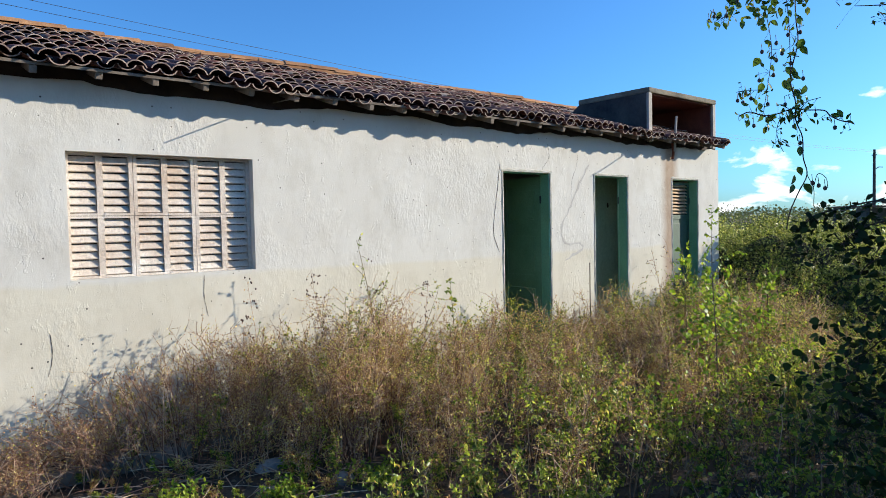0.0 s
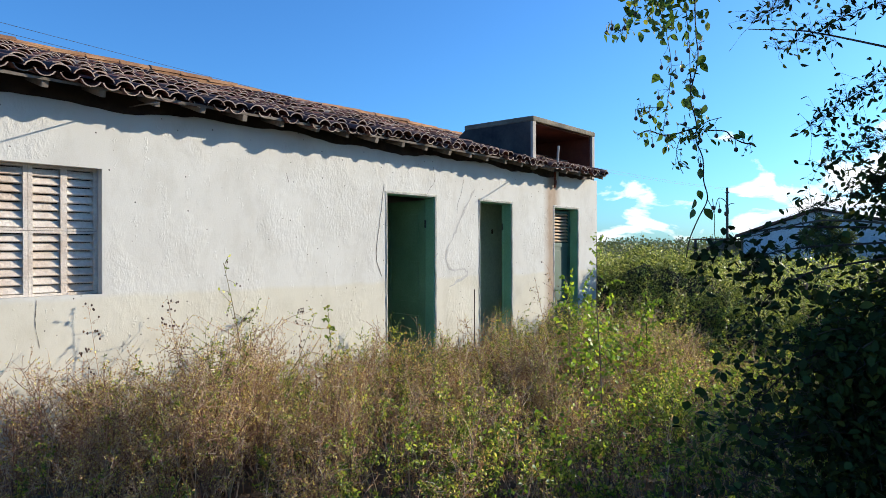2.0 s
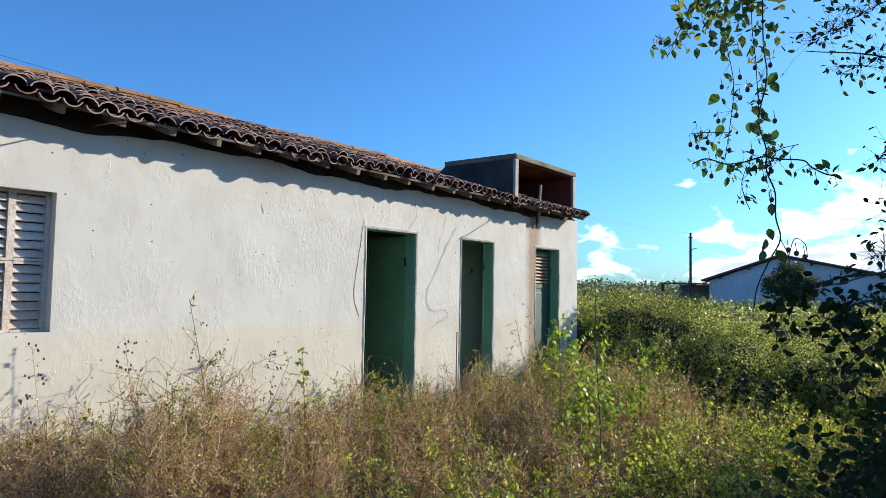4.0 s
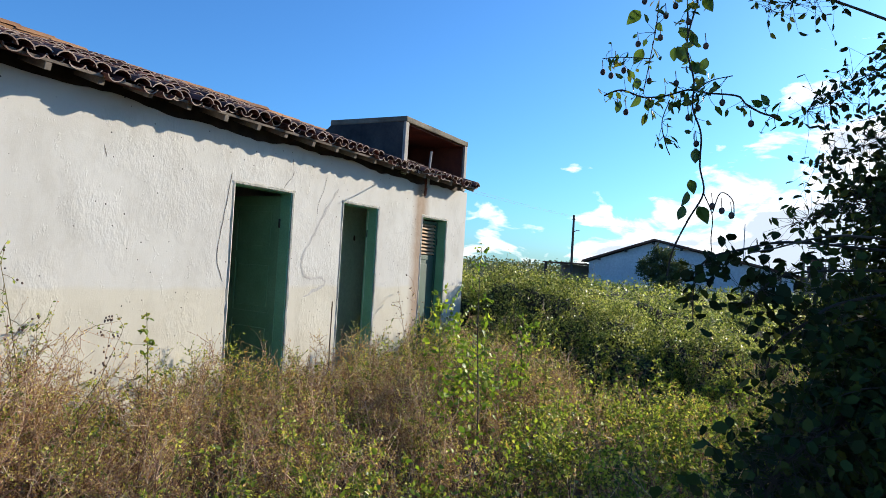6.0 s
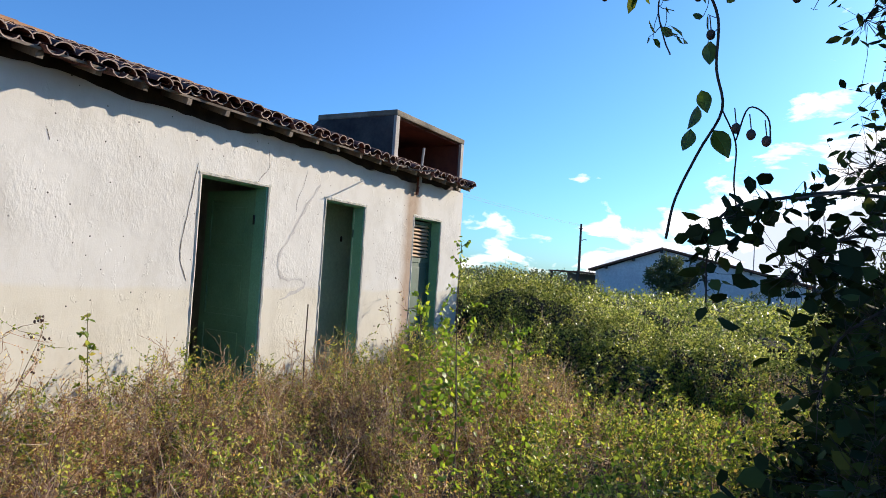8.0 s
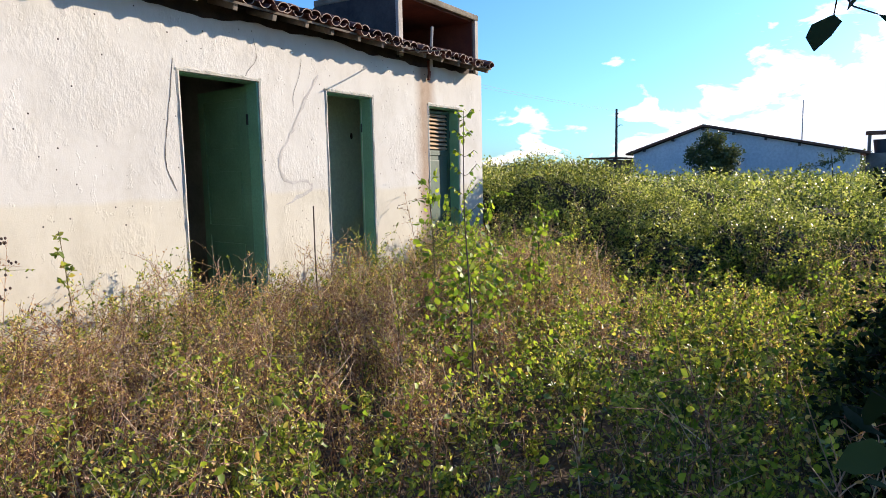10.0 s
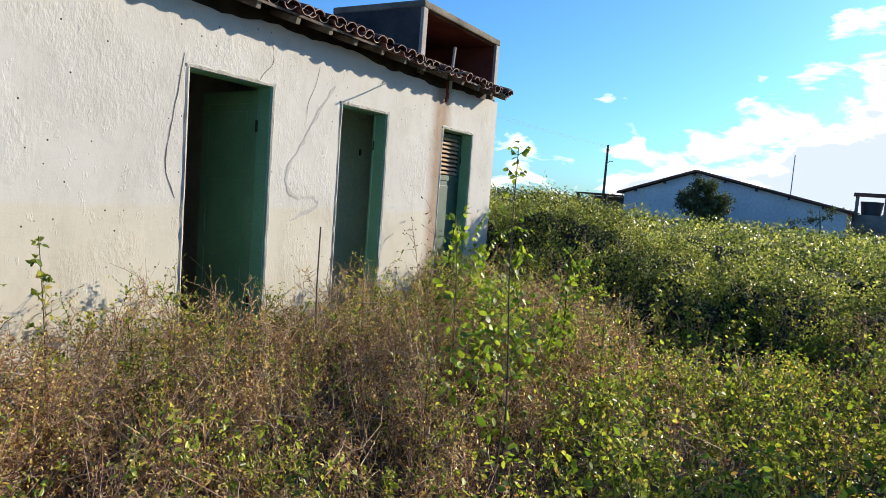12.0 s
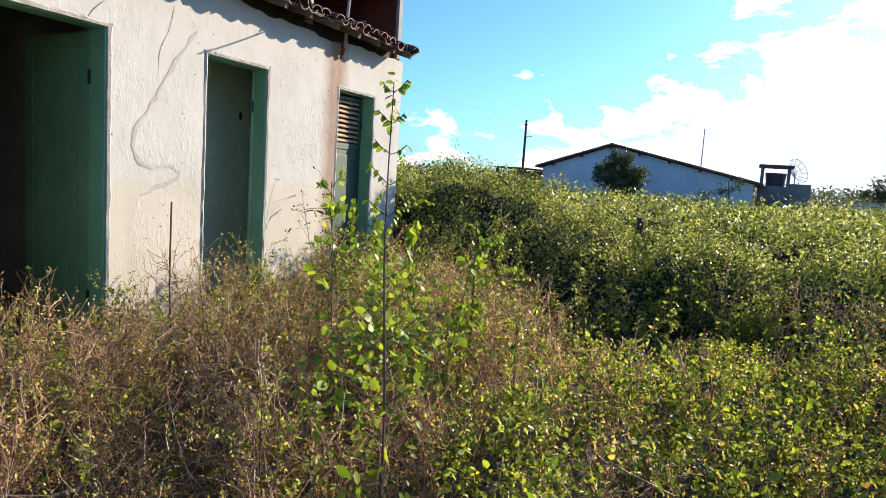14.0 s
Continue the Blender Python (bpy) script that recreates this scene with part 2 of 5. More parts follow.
M_BERRY = surface("dry_brown_capsule", (0.05, 0.03, 0.025), (0.15, 0.085, 0.06), 30.0, 160, 0.75, 0.4, 0.001)

M_TWIG = leaf_mat("dry_weed_stem", [(0.0, (0.11, 0.050, 0.034)), (0.4, (0.34, 0.185, 0.125)), (0.8, (0.58, 0.42, 0.30)), (1.0, (0.74, 0.62, 0.47))], 0.04, 0.75)
M_GSTEM = leaf_mat("green_weed_stem", [(0.0, (0.085, 0.058, 0.040)), (0.5, (0.145, 0.120, 0.055)), (1.0, (0.230, 0.215, 0.085))], 0.05, 0.8)
M_DRYLEAF = leaf_mat("dry_weed_leaf", [(0.0, (0.18, 0.075, 0.042)), (0.35, (0.46, 0.27, 0.13)), (0.65, (0.68, 0.53, 0.23)), (0.85, (0.74, 0.68, 0.20)), (1.0, (0.52, 0.56, 0.095))], 0.42, 0.45)
M_WEEDLEAF = leaf_mat("green_weed_leaf", [(0.0, (0.050, 0.085, 0.014)), (0.35, (0.145, 0.225, 0.036)), (0.7, (0.37, 0.455, 0.066)), (0.92, (0.60, 0.62, 0.14)), (1.0, (0.58, 0.36, 0.13))], 0.46, 0.4)
M_BROADLEAF = leaf_mat("broad_vine_leaf", [(0.0, (0.085, 0.175, 0.022)), (0.5, (0.205, 0.34, 0.036)), (1.0, (0.40, 0.50, 0.060))], 0.5, 0.5)
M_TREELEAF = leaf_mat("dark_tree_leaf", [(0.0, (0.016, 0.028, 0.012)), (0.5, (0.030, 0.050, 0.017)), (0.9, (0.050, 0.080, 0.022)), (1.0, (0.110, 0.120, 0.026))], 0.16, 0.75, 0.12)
M_HANGLEAF = leaf_mat("hanging_vine_leaf", [(0.0, (0.046, 0.098, 0.023)), (0.6, (0.091, 0.169, 0.033)), (1.0, (0.247, 0.260, 0.046))], 0.42, 0.45)
M_HEDGELEAF = leaf_mat("hedge_leaf", [(0.0, (0.028, 0.048, 0.012)), (0.35, (0.14, 0.195, 0.042)), (0.75, (0.38, 0.44, 0.10)), (1.0, (0.66, 0.66, 0.27))], 0.42, 0.42)
M_FARLEAF = leaf_mat("far_tree_leaf", [(0.0, (0.046, 0.072, 0.033)), (0.6, (0.085, 0.117, 0.046)), (1.0, (0.143, 0.169, 0.058))], 0.3)
M_LITTER = leaf_mat("leaf_litter", [(0.0, (0.055, 0.035, 0.025)), (0.6, (0.15, 0.10, 0.062)), (1.0, (0.32, 0.24, 0.155))], 0.1, 0.85)

# ---- building helpers ----
rng = np.random.default_rng(7)


def part(name, bm, material, parent=None, label=""):
    """Links a bmesh as one mesh object, under a parent where one is given."""
    me = bpy.data.meshes.new(name)
    bm.to_mesh(me)
    bm.free()
    me.materials.append(material)
    ob = new(name, me)
    if parent is not None:
        ob.parent = parent
    return tagged(ob, label)


def empty(name, x=0.0, y=0.0, z=0.0):
    ob = new(name)
    ob.empty_display_size = 0.1
    ob.location = (x, y, z)
    return ob


def place(ob, parent):
    """Parent without moving."""
    ob.parent = parent
    ob.matrix_parent_inverse = Matrix.Translation(-Vector(parent.location))
    return ob


def add_box(bm, x0, y0, z0, x1, y1, z1):
    v = [bm.verts.new((x, y, z)) for z in (z0, z1) for y in (y0, y1) for x in (x0, x1)]
    for f in ((0, 2, 3, 1), (4, 5, 7, 6), (0, 1, 5, 4), (2, 6, 7, 3), (0, 4, 6, 2), (1, 3, 7, 5)):
        bm.faces.new([v[k] for k in f])


def box(*c, bevel=0.0):
    bm = bmesh.new()
    add_box(bm, *c)
    if bevel:
        bmesh.ops.bevel(bm, geom=bm.edges[:], offset=bevel, segments=2, affect="EDGES", profile=0.6)
    return bm


def tube(bm, pts, radii, sides=6):
    """A tapered tube through points."""
    pts = [Vector(p) for p in pts]
    rings = []
    for k, p in enumerate(pts):
        d = (pts[min(k + 1, len(pts) - 1)] - pts[max(k - 1, 0)]).normalized()
        a = d.orthogonal().normalized()
        b = d.cross(a)
        r = radii[k] if isinstance(radii, (list, tuple)) else radii
        rings.append([bm.verts.new(p + r * (math.cos(q) * a + math.sin(q) * b)) for q in [2 * math.pi * s / sides for s in range(sides)]])
    for a, b in zip(rings, rings[1:]):
        # line the rings up so that the tube does not twist
        off = min(range(sides), key=lambda o: sum((a[s].co - b[(s + o) % sides].co).length for s in range(sides)))
        for s in range(sides):
            bm.faces.new((a[s], a[(s + 1) % sides], b[(s + 1 + off) % sides], b[(s + off) % sides]))
    bm.faces.new(rings[0][::-1])
    bm.faces.new(rings[-1])
    return bm


def spline(pts, n=6):
    """Catmull-Rom through the points."""
    P = [Vector(p) for p in pts]
    P = [2 * P[0] - P[1]] + P + [2 * P[-1] - P[-2]]
    out = []
    for i in range(1, len(P) - 2):
        for k in range(n):
            t = k / n
            a, b, c, d = P[i - 1], P[i], P[i + 1], P[i + 2]
            out.append(0.5 * (2 * b + (c - a) * t + (2 * a - 5 * b + 4 * c - d) * t * t + (3 * b - a - 3 * c + d) * t ** 3))
    return out + [P[-2]]


def mesh_from(name, chunks):
    """One mesh from (verts, quads, material) chunks."""
    me = bpy.data.meshes.new(name)
    V, F, I, base = [], [], [], 0
    for k, (v, f, m) in enumerate(chunks):
        V.append(v)
        F.append(f + base)
        I.append(np.full(len(f), k, np.int32))
        base += len(v)
        me.materials.append(m)
    V, F, I = np.concatenate(V).astype(np.float32), np.concatenate(F).astype(np.int32), np.concatenate(I)
    me.vertices.add(len(V))
    me.vertices.foreach_set("co", V.ravel())
    me.loops.add(F.size)
    me.loops.foreach_set("vertex_index", F.ravel())
    me.polygons.add(len(F))
    me.polygons.foreach_set("loop_start", np.arange(0, F.size, 4, dtype=np.int32))
    me.polygons.foreach_set("material_index", I)
    me.update(calc_edges=True)
    me.validate()
    return me


def unit(a):
    return a / np.maximum(np.linalg.norm(a, axis=1, keepdims=True), 1e-9)


def leaf_quads(P, D, N, length, width, fold=0.18):
    """Folded blades: base, two sides and tip."""
    D = unit(D)
    S = unit(np.cross(D, N))
    N = np.cross(S, D)
    L, W = length[:, None], width[:, None]
    mid = P + D * L * 0.45 + N * L * fold
    v = np.stack([P, mid + S * W * 0.5, P + D * L, mid - S * W * 0.5], 1)
    v[:, 0] -= N * L * 0.04
    return v.reshape(-1, 3), np.arange(len(P) * 4).reshape(-1, 4)


def oval_leaves(P, D, N, length, width, fold=0.22):
    """Oval blades folded along the midrib: two quads each."""
    D = unit(D)
    S = unit(np.cross(D, N))
    N = np.cross(S, D)
    L, W = length[:, None], width[:, None]
    lift = N * W * fold
    a, b = P + D * L * 0.28 + lift, P + D * L * 0.66 + lift
    v = np.stack([P, a + S * W * 0.46, b + S * W * 0.42, P + D * L - N * L * 0.08, b - S * W * 0.42, a - S * W * 0.46], 1)
    i = np.arange(len(P))[:, None] * 6
    return v.reshape(-1, 3), np.concatenate([i + np.array([[0, 1, 2, 3]]), i + np.array([[0, 3, 4, 5]])], 0)


def round_leaves(P, D, N, length, width, fold=0.10):
    """Rounder blades for leaves that are seen close by: four quads each."""
    D = unit(D)
    S = unit(np.cross(D, N))
    N = np.cross(S, D)
    L, W = length[:, None], width[:, None]
    m1, m2 = P + D * L * 0.30 - N * L * fold * 0.5, P + D * L * 0.68 - N * L * fold * 0.6
    up = N * L * fold
    v = np.stack([P, m1 + S * W * 0.46 + up, m2 + S * W * 0.40 + up, P + D * L - N * L * 0.10, m2 - S * W * 0.40 + up, m1 - S * W * 0.46 + up, m1, m2], 1)
    i = np.arange(len(P))[:, None] * 8
    f = np.concatenate([i + np.array([[0, 1, 6, 5]]), i + np.array([[1, 2, 7, 6]]), i + np.array([[6, 7, 4, 5]]), i + np.array([[2, 3, 4, 7]])], 0)
    return v.reshape(-1, 3), f


def stem_quads(A, B, C, r0, r1, sides=3, k=3):
    """Curved tapered stems from A over B (the bend) to C."""
    n = len(A)
    t = np.linspace(0, 1, k)[None, :, None]
    X = A[:, None] * (1 - t) ** 2 + 2 * B[:, None] * t * (1 - t) + C[:, None] * t * t
    d = unit(C - A)
    ref = np.tile(np.array([[0.31, 0.83, 0.21]]), (n, 1))
    u = unit(np.cross(d, ref))
    w = np.cross(d, u)
    r = (r0[:, None] * (1 - t[0, :, 0]) + r1[:, None] * t[0, :, 0])[:, :, None, None]
    ang = np.arange(sides) * 2 * np.pi / sides
    ring = np.cos(ang)[None, None, :, None] * u[:, None, None] + np.sin(ang)[None, None, :, None] * w[:, None, None]
    v = X[:, :, None] + r * ring
    i = np.arange(n * k * sides).reshape(n, k, sides)
    j = np.roll(i, -1, axis=2)
    f = np.stack([i[:, :-1], j[:, :-1], j[:, 1:], i[:, 1:]], -1)
    return v.reshape(-1, 3), f.reshape(-1, 4)


def sphere_dirs(n, up=0.0):
    d = rng.normal(size=(n, 3))
    d[:, 2] += up
    return unit(d)


def sunward(n, lean):
    """Normals of blades that turn, on the whole, to the light."""
    return sphere_dirs(n, 0.5) + lean * np.array([tuple(SUN_DIR)])


def wave(x, y, s):
    """Smooth unevenness between -1 and 1."""
    return (np.sin(x * s + 1.3) * np.cos(y * s * 1.17 - 0.6) + 0.6 * np.sin(x * s * 2.3 - y * s * 1.9 + 2.1) + 0.35 * np.cos(x * s * 4.7 + y * s * 4.1)) / 1.95


def ground_z(x, y):
    return 0.03 * wave(np.asarray(x, float), np.asarray(y, float), 0.9) - 0.04

# ---- the ground ----
def build_ground():
    xs = np.concatenate([[-900, -300, -100, -40, -15], np.arange(-6, 16.1, 0.25), [20, 28, 45, 80, 150, 400, 1500]])
    ys = np.concatenate([[-1200, -300, -100, -40, -15], np.arange(-5, 8.1, 0.25), [12, 20, 35, 60, 100, 300, 1200]])
    X, Y = np.meshgrid(xs, ys, indexing="ij")
    Z = ground_z(X, Y)
    v = np.stack([X, Y, Z], -1).reshape(-1, 3)
    i = np.arange(X.size).reshape(X.shape)
    f = np.stack([i[:-1, :-1], i[1:, :-1], i[1:, 1:], i[:-1, 1:]], -1).reshape(-1, 4)
    tagged(new("ground", mesh_from("ground", [(v, f, M_SOIL)])), "dry brown soil of an overgrown yard", "ground", kind="structure")


build_ground()

# ---- the abandoned house ----
WY, WT = 4.48, 0.15                       # front face of the wall, thickness
X0, X1, TOP = -4.0, 10.075, 2.50
BACK = 9.5
WIN = (1.03, 2.40, 1.20, 2.11)
DOORS = [(5.315, 6.104), (6.95, 7.66), (8.75, 9.457)]
HEAD = 2.115


def build_walls():
    bm = bmesh.new()
    cuts = [(WIN[0], WIN[1], WIN[2], WIN[3])] + [(a, b, -0.3, HEAD) for a, b in DOORS]
    x = X0
    for a, b, z0, z1 in cuts:
        add_box(bm, x, WY, -0.3, a, WY + WT, TOP)
        if z0 > 0:
            add_box(bm, a, WY, -0.3, b, WY + WT, z0)
        add_box(bm, a, WY, z1, b, WY + WT, TOP)
        x = b
    add_box(bm, x, WY, -0.3, X1, WY + WT, TOP)
    # uneven top of the plaster under the eaves
    n = 150
    prev = None
    for k in range(n + 1):
        xx = X0 + (X1 - X0) * k / n
        zz = 2.575 + 0.022 * math.sin(xx * 2.1) + 0.014 * math.sin(xx * 6.3 + 1) + random.uniform(-0.010, 0.010)
        cur = [bm.verts.new(p) for p in ((xx, WY, TOP), (xx, WY, zz - 0.006), (xx, WY + 0.02, zz), (xx, WY + 0.06, zz))]
        if prev:
            for i in range(3):
                bm.faces.new((prev[i], cur[i], cur[i + 1], prev[i + 1]))
        prev = cur
    front = tagged(part("wall_front", bm, M_PLASTER), "rough white limewashed wall with cracks and brown stains", "wall", kind="structure")
    side = bmesh.new()
    add_box(side, X1 - WT, WY + WT, -0.3, X1, BACK, TOP + 0.12)
    tagged(part("wall_side", side, M_PLASTER), "white limewashed end wall of the house", "wall", kind="structure")
    tagged(part("wall_back", box(X0, BACK, -0.3, X1, BACK + WT, TOP + 0.12), M_PLASTER), "white limewashed rear wall of the house", "wall", kind="structure")
    tagged(part("wall_end", box(X0, WY + WT, -0.3, X0 + WT, BACK, TOP + 0.12), M_PLASTER), "white limewashed end wall of the house", "wall", kind="structure")
    # partitions behind the doorways, with the room shade put into their colour
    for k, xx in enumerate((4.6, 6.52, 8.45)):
        tagged(part("wall_inner", box(xx, WY + WT, 0.0, xx + 0.1, BACK, TOP), M_INNER), "plastered partition coloured dark for the unlit rooms", "wall", kind="structure")
    tagged(part("floor", box(X0 + WT, WY + 0.02, -0.08, X1 - WT, BACK, 0.02), M_APRON), "bare cement floor inside the house", "floor", kind="structure")
    # dark board set into the eave gap, where there is only shade
    tagged(part("eave_shade_board", box(X0, WY + 0.06, TOP, X1 - 0.02, WY + WT, 2.70), M_SOFFIT), "shade-dark board filling the gap under the rafters", "beam", kind="structure")
    # unseen ceiling, added to block light from the roof into the rooms
    tagged(part("ceiling", box(X0 + WT, WY + WT, TOP + 0.05, X1 - WT, BACK, TOP + 0.09), M_SOFFIT), "added dark ceiling that keeps light out of the rooms", "ceiling", kind="structure")
    apron = tagged(part("pavement", box(X0, 3.92, -0.12, 2.6, WY, 0.035, bevel=0.012), M_APRON), "worn cement apron along the foot of the wall", "pavement", kind="structure")
    return front


wall_front = build_walls()


def strip(pts, width, proud=0.002):
    """A thin ragged ribbon on the wall face."""
    bm = bmesh.new()
    P = spline([(x, WY - proud, z) for x, z in pts], 5)
    prev = None
    for k, p in enumerate(P):
        d = (P[min(k + 1, len(P) - 1)] - P[max(k - 1, 0)]).normalized()
        n = Vector((-d.z, 0, d.x))
        jit = Vector((random.uniform(-1, 1), 0, random.uniform(-1, 1))) * width * 0.6
        w = width * random.uniform(0.35, 1.0) * (0.4 if k in (0, len(P) - 1) else 1)
        ring = [bm.verts.new(p + jit + n * w), bm.verts.new(p + jit + Vector((0, -0.0004, 0))), bm.verts.new(p + jit - n * w)]
        if prev:
            bm.faces.new((prev[0], prev[1], ring[1], ring[0]))
            bm.faces.new((prev[1], prev[2], ring[2], ring[1]))
        prev = ring
    return bm


CRACKS = [
    [(5.27, 2.20), (5.23, 1.92), (5.18, 1.64), (5.16, 1.43), (5.24, 1.22)],
    [(6.07, 2.46), (6.09, 2.30), (6.00, 2.20), (5.95, 2.13)],
    [(6.63, 2.37), (6.59, 2.21), (6.51, 2.05), (6.50, 1.92)],
    [(1.97, 1.18), (1.96, 1.02), (1.99, 0.85)],
    [(0.89, 0.85), (0.90, 0.69), (0.87, 0.55)],
    [(4.02, 2.22), (4.05, 2.13)],
]
for c in CRACKS:
    part("crack", strip(c, 0.006 if c is CRACKS[0] else 0.003), M_CRACK, wall_front, "thin dark crack in the plaster")
for c, w in (([(6.84, 2.25), (6.62, 1.94), (6.45, 1.68), (6.31, 1.50), (6.35, 1.28), (6.64, 1.26), (6.68, 1.18), (6.36, 1.08)], 0.020),):
    part("seam", strip(c, w), M_REPAIR, wall_front, "grey mended seam in the plaster")


def build_window():
    """Recessed wall of six cement louvre blocks, two by three."""
    win = tagged(empty("window_1", (WIN[0] + WIN[1]) / 2, WY + 0.08, WIN[2]), "painted cement louvre-block window set into the white wall", "window", kind="structure")
    bw, bh = (WIN[1] - WIN[0]) / 3, (WIN[3] - WIN[2]) / 2
    y0, y1 = WY + 0.075, WY + 0.135
    cols = bw / 2
    slat = bmesh.new()
    hw = cols / 2 - 0.024
    add_box(slat, -hw, -0.027, -0.008, hw, 0.028, 0.008)
    for v in slat.verts:
        v.co = Matrix.Rotation(radians(60), 3, "X") @ v.co
    slat_me = bpy.data.meshes.new("slat")
    bmesh.ops.bevel(slat, geom=slat.edges[:], offset=0.002, segments=1, affect="EDGES")
    slat.to_mesh(slat_me)
    slat.free()
    slat_me.materials.append(M_COBOGO)
    for i in range(3):
        for j in range(2):
            x, z = WIN[0] + i * bw, WIN[2] + j * bh
            bm = bmesh.new()
            e = 0.0015
            add_box(bm, x + e, y0, z + e, x + 0.029, y1, z + bh - e)
            add_box(bm, x + bw - 0.029, y0, z + e, x + bw - e, y1, z + bh - e)
            add_box(bm, x + cols - 0.022, y0 + 0.003, z + e, x + cols + 0.022, y1, z + bh - e)
            for a, b in ((x + 0.029, x + cols - 0.022), (x + cols + 0.022, x + bw - 0.029)):
                add_box(bm, a, y0, z + e, b, y1, z + 0.018)
                add_box(bm, a, y0, z + bh - 0.018, b, y1, z + bh - e)
            block = place(part("block", bm, M_COBOGO), win)
            for c in range(2):
                for r in range(7):
                    s = new("slat", slat_me)
                    s.location = (x + cols * (c + 0.5), (y0 + y1) / 2 - 0.002, z + 0.046 + r * (bh - 0.075) / 6.4 + random.uniform(-0.001, 0.001))
                    s.parent = block


build_window()
# added near-black board makes the louvre slots look like an unlit room
tagged(part("wall_window_shade", box(WIN[0] - 0.3, WY + 0.5, WIN[2] - 0.3, WIN[1] + 0.3, WY + 0.55, TOP - 0.06), M_SOFFIT), "added dark board standing in for the unlit room behind the louvres", "wall", kind="structure")


def build_door(k, a, b, swing, hole=False, vent=False):
    """Lining, rim and a green panelled leaf hung on the jamb at b."""
    d = tagged(empty(f"door_{k}", b, WY + WT, 0.0), ["", "open green panelled wooden door in a dark doorway", "open plain green wooden door with a small hole", "closed narrow green wooden door with a slatted vent"][k], "door", kind="structure")
    t = 0.022
    for nm, c in (("jamb", (a, WY + 0.030, 0.0, a + t * 0.4, WY + WT, HEAD)), ("jamb", (b - t, WY + 0.006, 0.0, b, WY + WT, HEAD)), ("head", (a + t * 0.4, WY + 0.020, HEAD - t * 0.5, b - t, WY + WT, HEAD))):
        place(part(nm, box(*c, bevel=0.003), M_JAMB), d)
    r = 0.024
    # ragged plaster edge, proud of the wall
    for p, q in (((a, 0.0), (a, HEAD)), ((b, 0.0), (b, HEAD)), ((a - r, HEAD + 0.004), (b + r, HEAD + 0.004))):
        bm, n, prev = bmesh.new(), 26, None
        up = p[0] == q[0]
        for i in range(n + 1):
            f = i / n
            x, z = p[0] + (q[0] - p[0]) * f, p[1] + (q[1] - p[1]) * f
            out = r * random.uniform(0.8, 1.5)
            lo, hi = (-out, 0.005) if p[0] == a and up else (-0.005, out)
            y = -random.uniform(0.005, 0.012)
            prof = [(lo, 0.001), (lo * 0.6 + hi * 0.4, y), (hi, y * 0.5), (hi, 0.032)] if not (p[0] == a and up) else [(lo, 0.001), (lo * 0.4 + hi * 0.6, y), (hi, y * 0.5), (hi, 0.032)]
            if up and p[0] != a:
                prof = [(hi, 0.001), (hi * 0.6 + lo * 0.4, y), (lo, y * 0.5), (lo, 0.032)]
            elif not up:
                prof = [(hi, 0.001), (hi * 0.6 + lo * 0.4, y), (lo, y * 0.5), (lo, 0.022)]
            ring = [bm.verts.new((x + d, WY + e, z) if up else (x, WY + e, z + d)) for d, e in prof]
            if prev:
                for k2 in range(3):
                    bm.faces.new((prev[k2], ring[k2], ring[k2 + 1], prev[k2 + 1]))
            prev = ring
        bmesh.ops.recalc_face_normals(bm, faces=bm.faces[:])
        place(part("rim", bm, M_RIM, None, "ragged pale plaster edge"), d)
    w, h, th = b - a - 2 * t - 0.006, HEAD - t - 0.02, 0.035
    m = Matrix.Translation((b - t - 0.003, WY + WT - 0.02, 0.012)) @ Matrix.Rotation(radians(swing), 4, "Z")

    def piece(nm, bm, mat, label="", parent=None):
        bm.transform(m)
        ob = part(nm, bm, mat, None, label)
        if parent is None:
            return place(ob, d)
        ob.parent = parent
        return ob

    bm = bmesh.new()
    st = 0.05 if vent else 0.085
    paint = M_DARKGREEN if vent else M_FADED if hole else M_GREEN
    add_box(bm, -w, 0, 0, -w + st, th, h)
    add_box(bm, -st, 0, 0, 0, th, h)
    if vent:
        rails = [(0, 0.16), (1.53, 1.59), (h - 0.035, h)]
    elif hole:
        rails = [(0, 0.14), (h - 0.1, h)]
    else:
        rails = [(0, 0.16), (0.78, 0.88), (1.42, 1.50), (h - 0.1, h)]
    for z0, z1 in rails:
        add_box(bm, -w + st, 0, z0, -st, th, z1)
    leaf = piece("leaf", bm, paint)
    for (p, z0), (z1, q) in zip(rails, rails[1:]):
        if vent and z0 > 1.5:
            n = 9
            for s in range(n):
                zz = z0 + (s + 0.5) * (z1 - z0) / n
                sl = box(-w + st, -0.012, -0.005, -st, 0.028, 0.005)
                sl.transform(Matrix.Translation((0, 0.015, zz)) @ Matrix.Rotation(radians(42), 4, "X"))
                piece("slat", sl, M_PALEWOOD, "bare brown timber slat", leaf)
        elif hole:
            # plain boards around a small ragged hole
            hx, hz, hr = -0.55 * w, 1.72, 0.03
            bmh = bmesh.new()
            add_box(bmh, -w + st, 0.008, z0, -st, th - 0.008, hz - hr)
            add_box(bmh, -w + st, 0.008, hz + hr, -st, th - 0.008, z1)
            add_box(bmh, -w + st, 0.008, hz - hr, hx - hr * 0.7, th - 0.008, hz + hr)
            add_box(bmh, hx + hr * 0.6, 0.008, hz - hr, -st, th - 0.008, hz + hr)
            piece("panel", bmh, paint, "", leaf)
        else:
            piece("panel", box(-w + st, 0.010, z0, -st, th - 0.010, z1), paint, "", leaf)
            piece("raised_field", box(-w + st + 0.05, 0.004, z0 + 0.06, -st - 0.05, 0.0105, z1 - 0.06, bevel=0.005), paint, "", leaf)
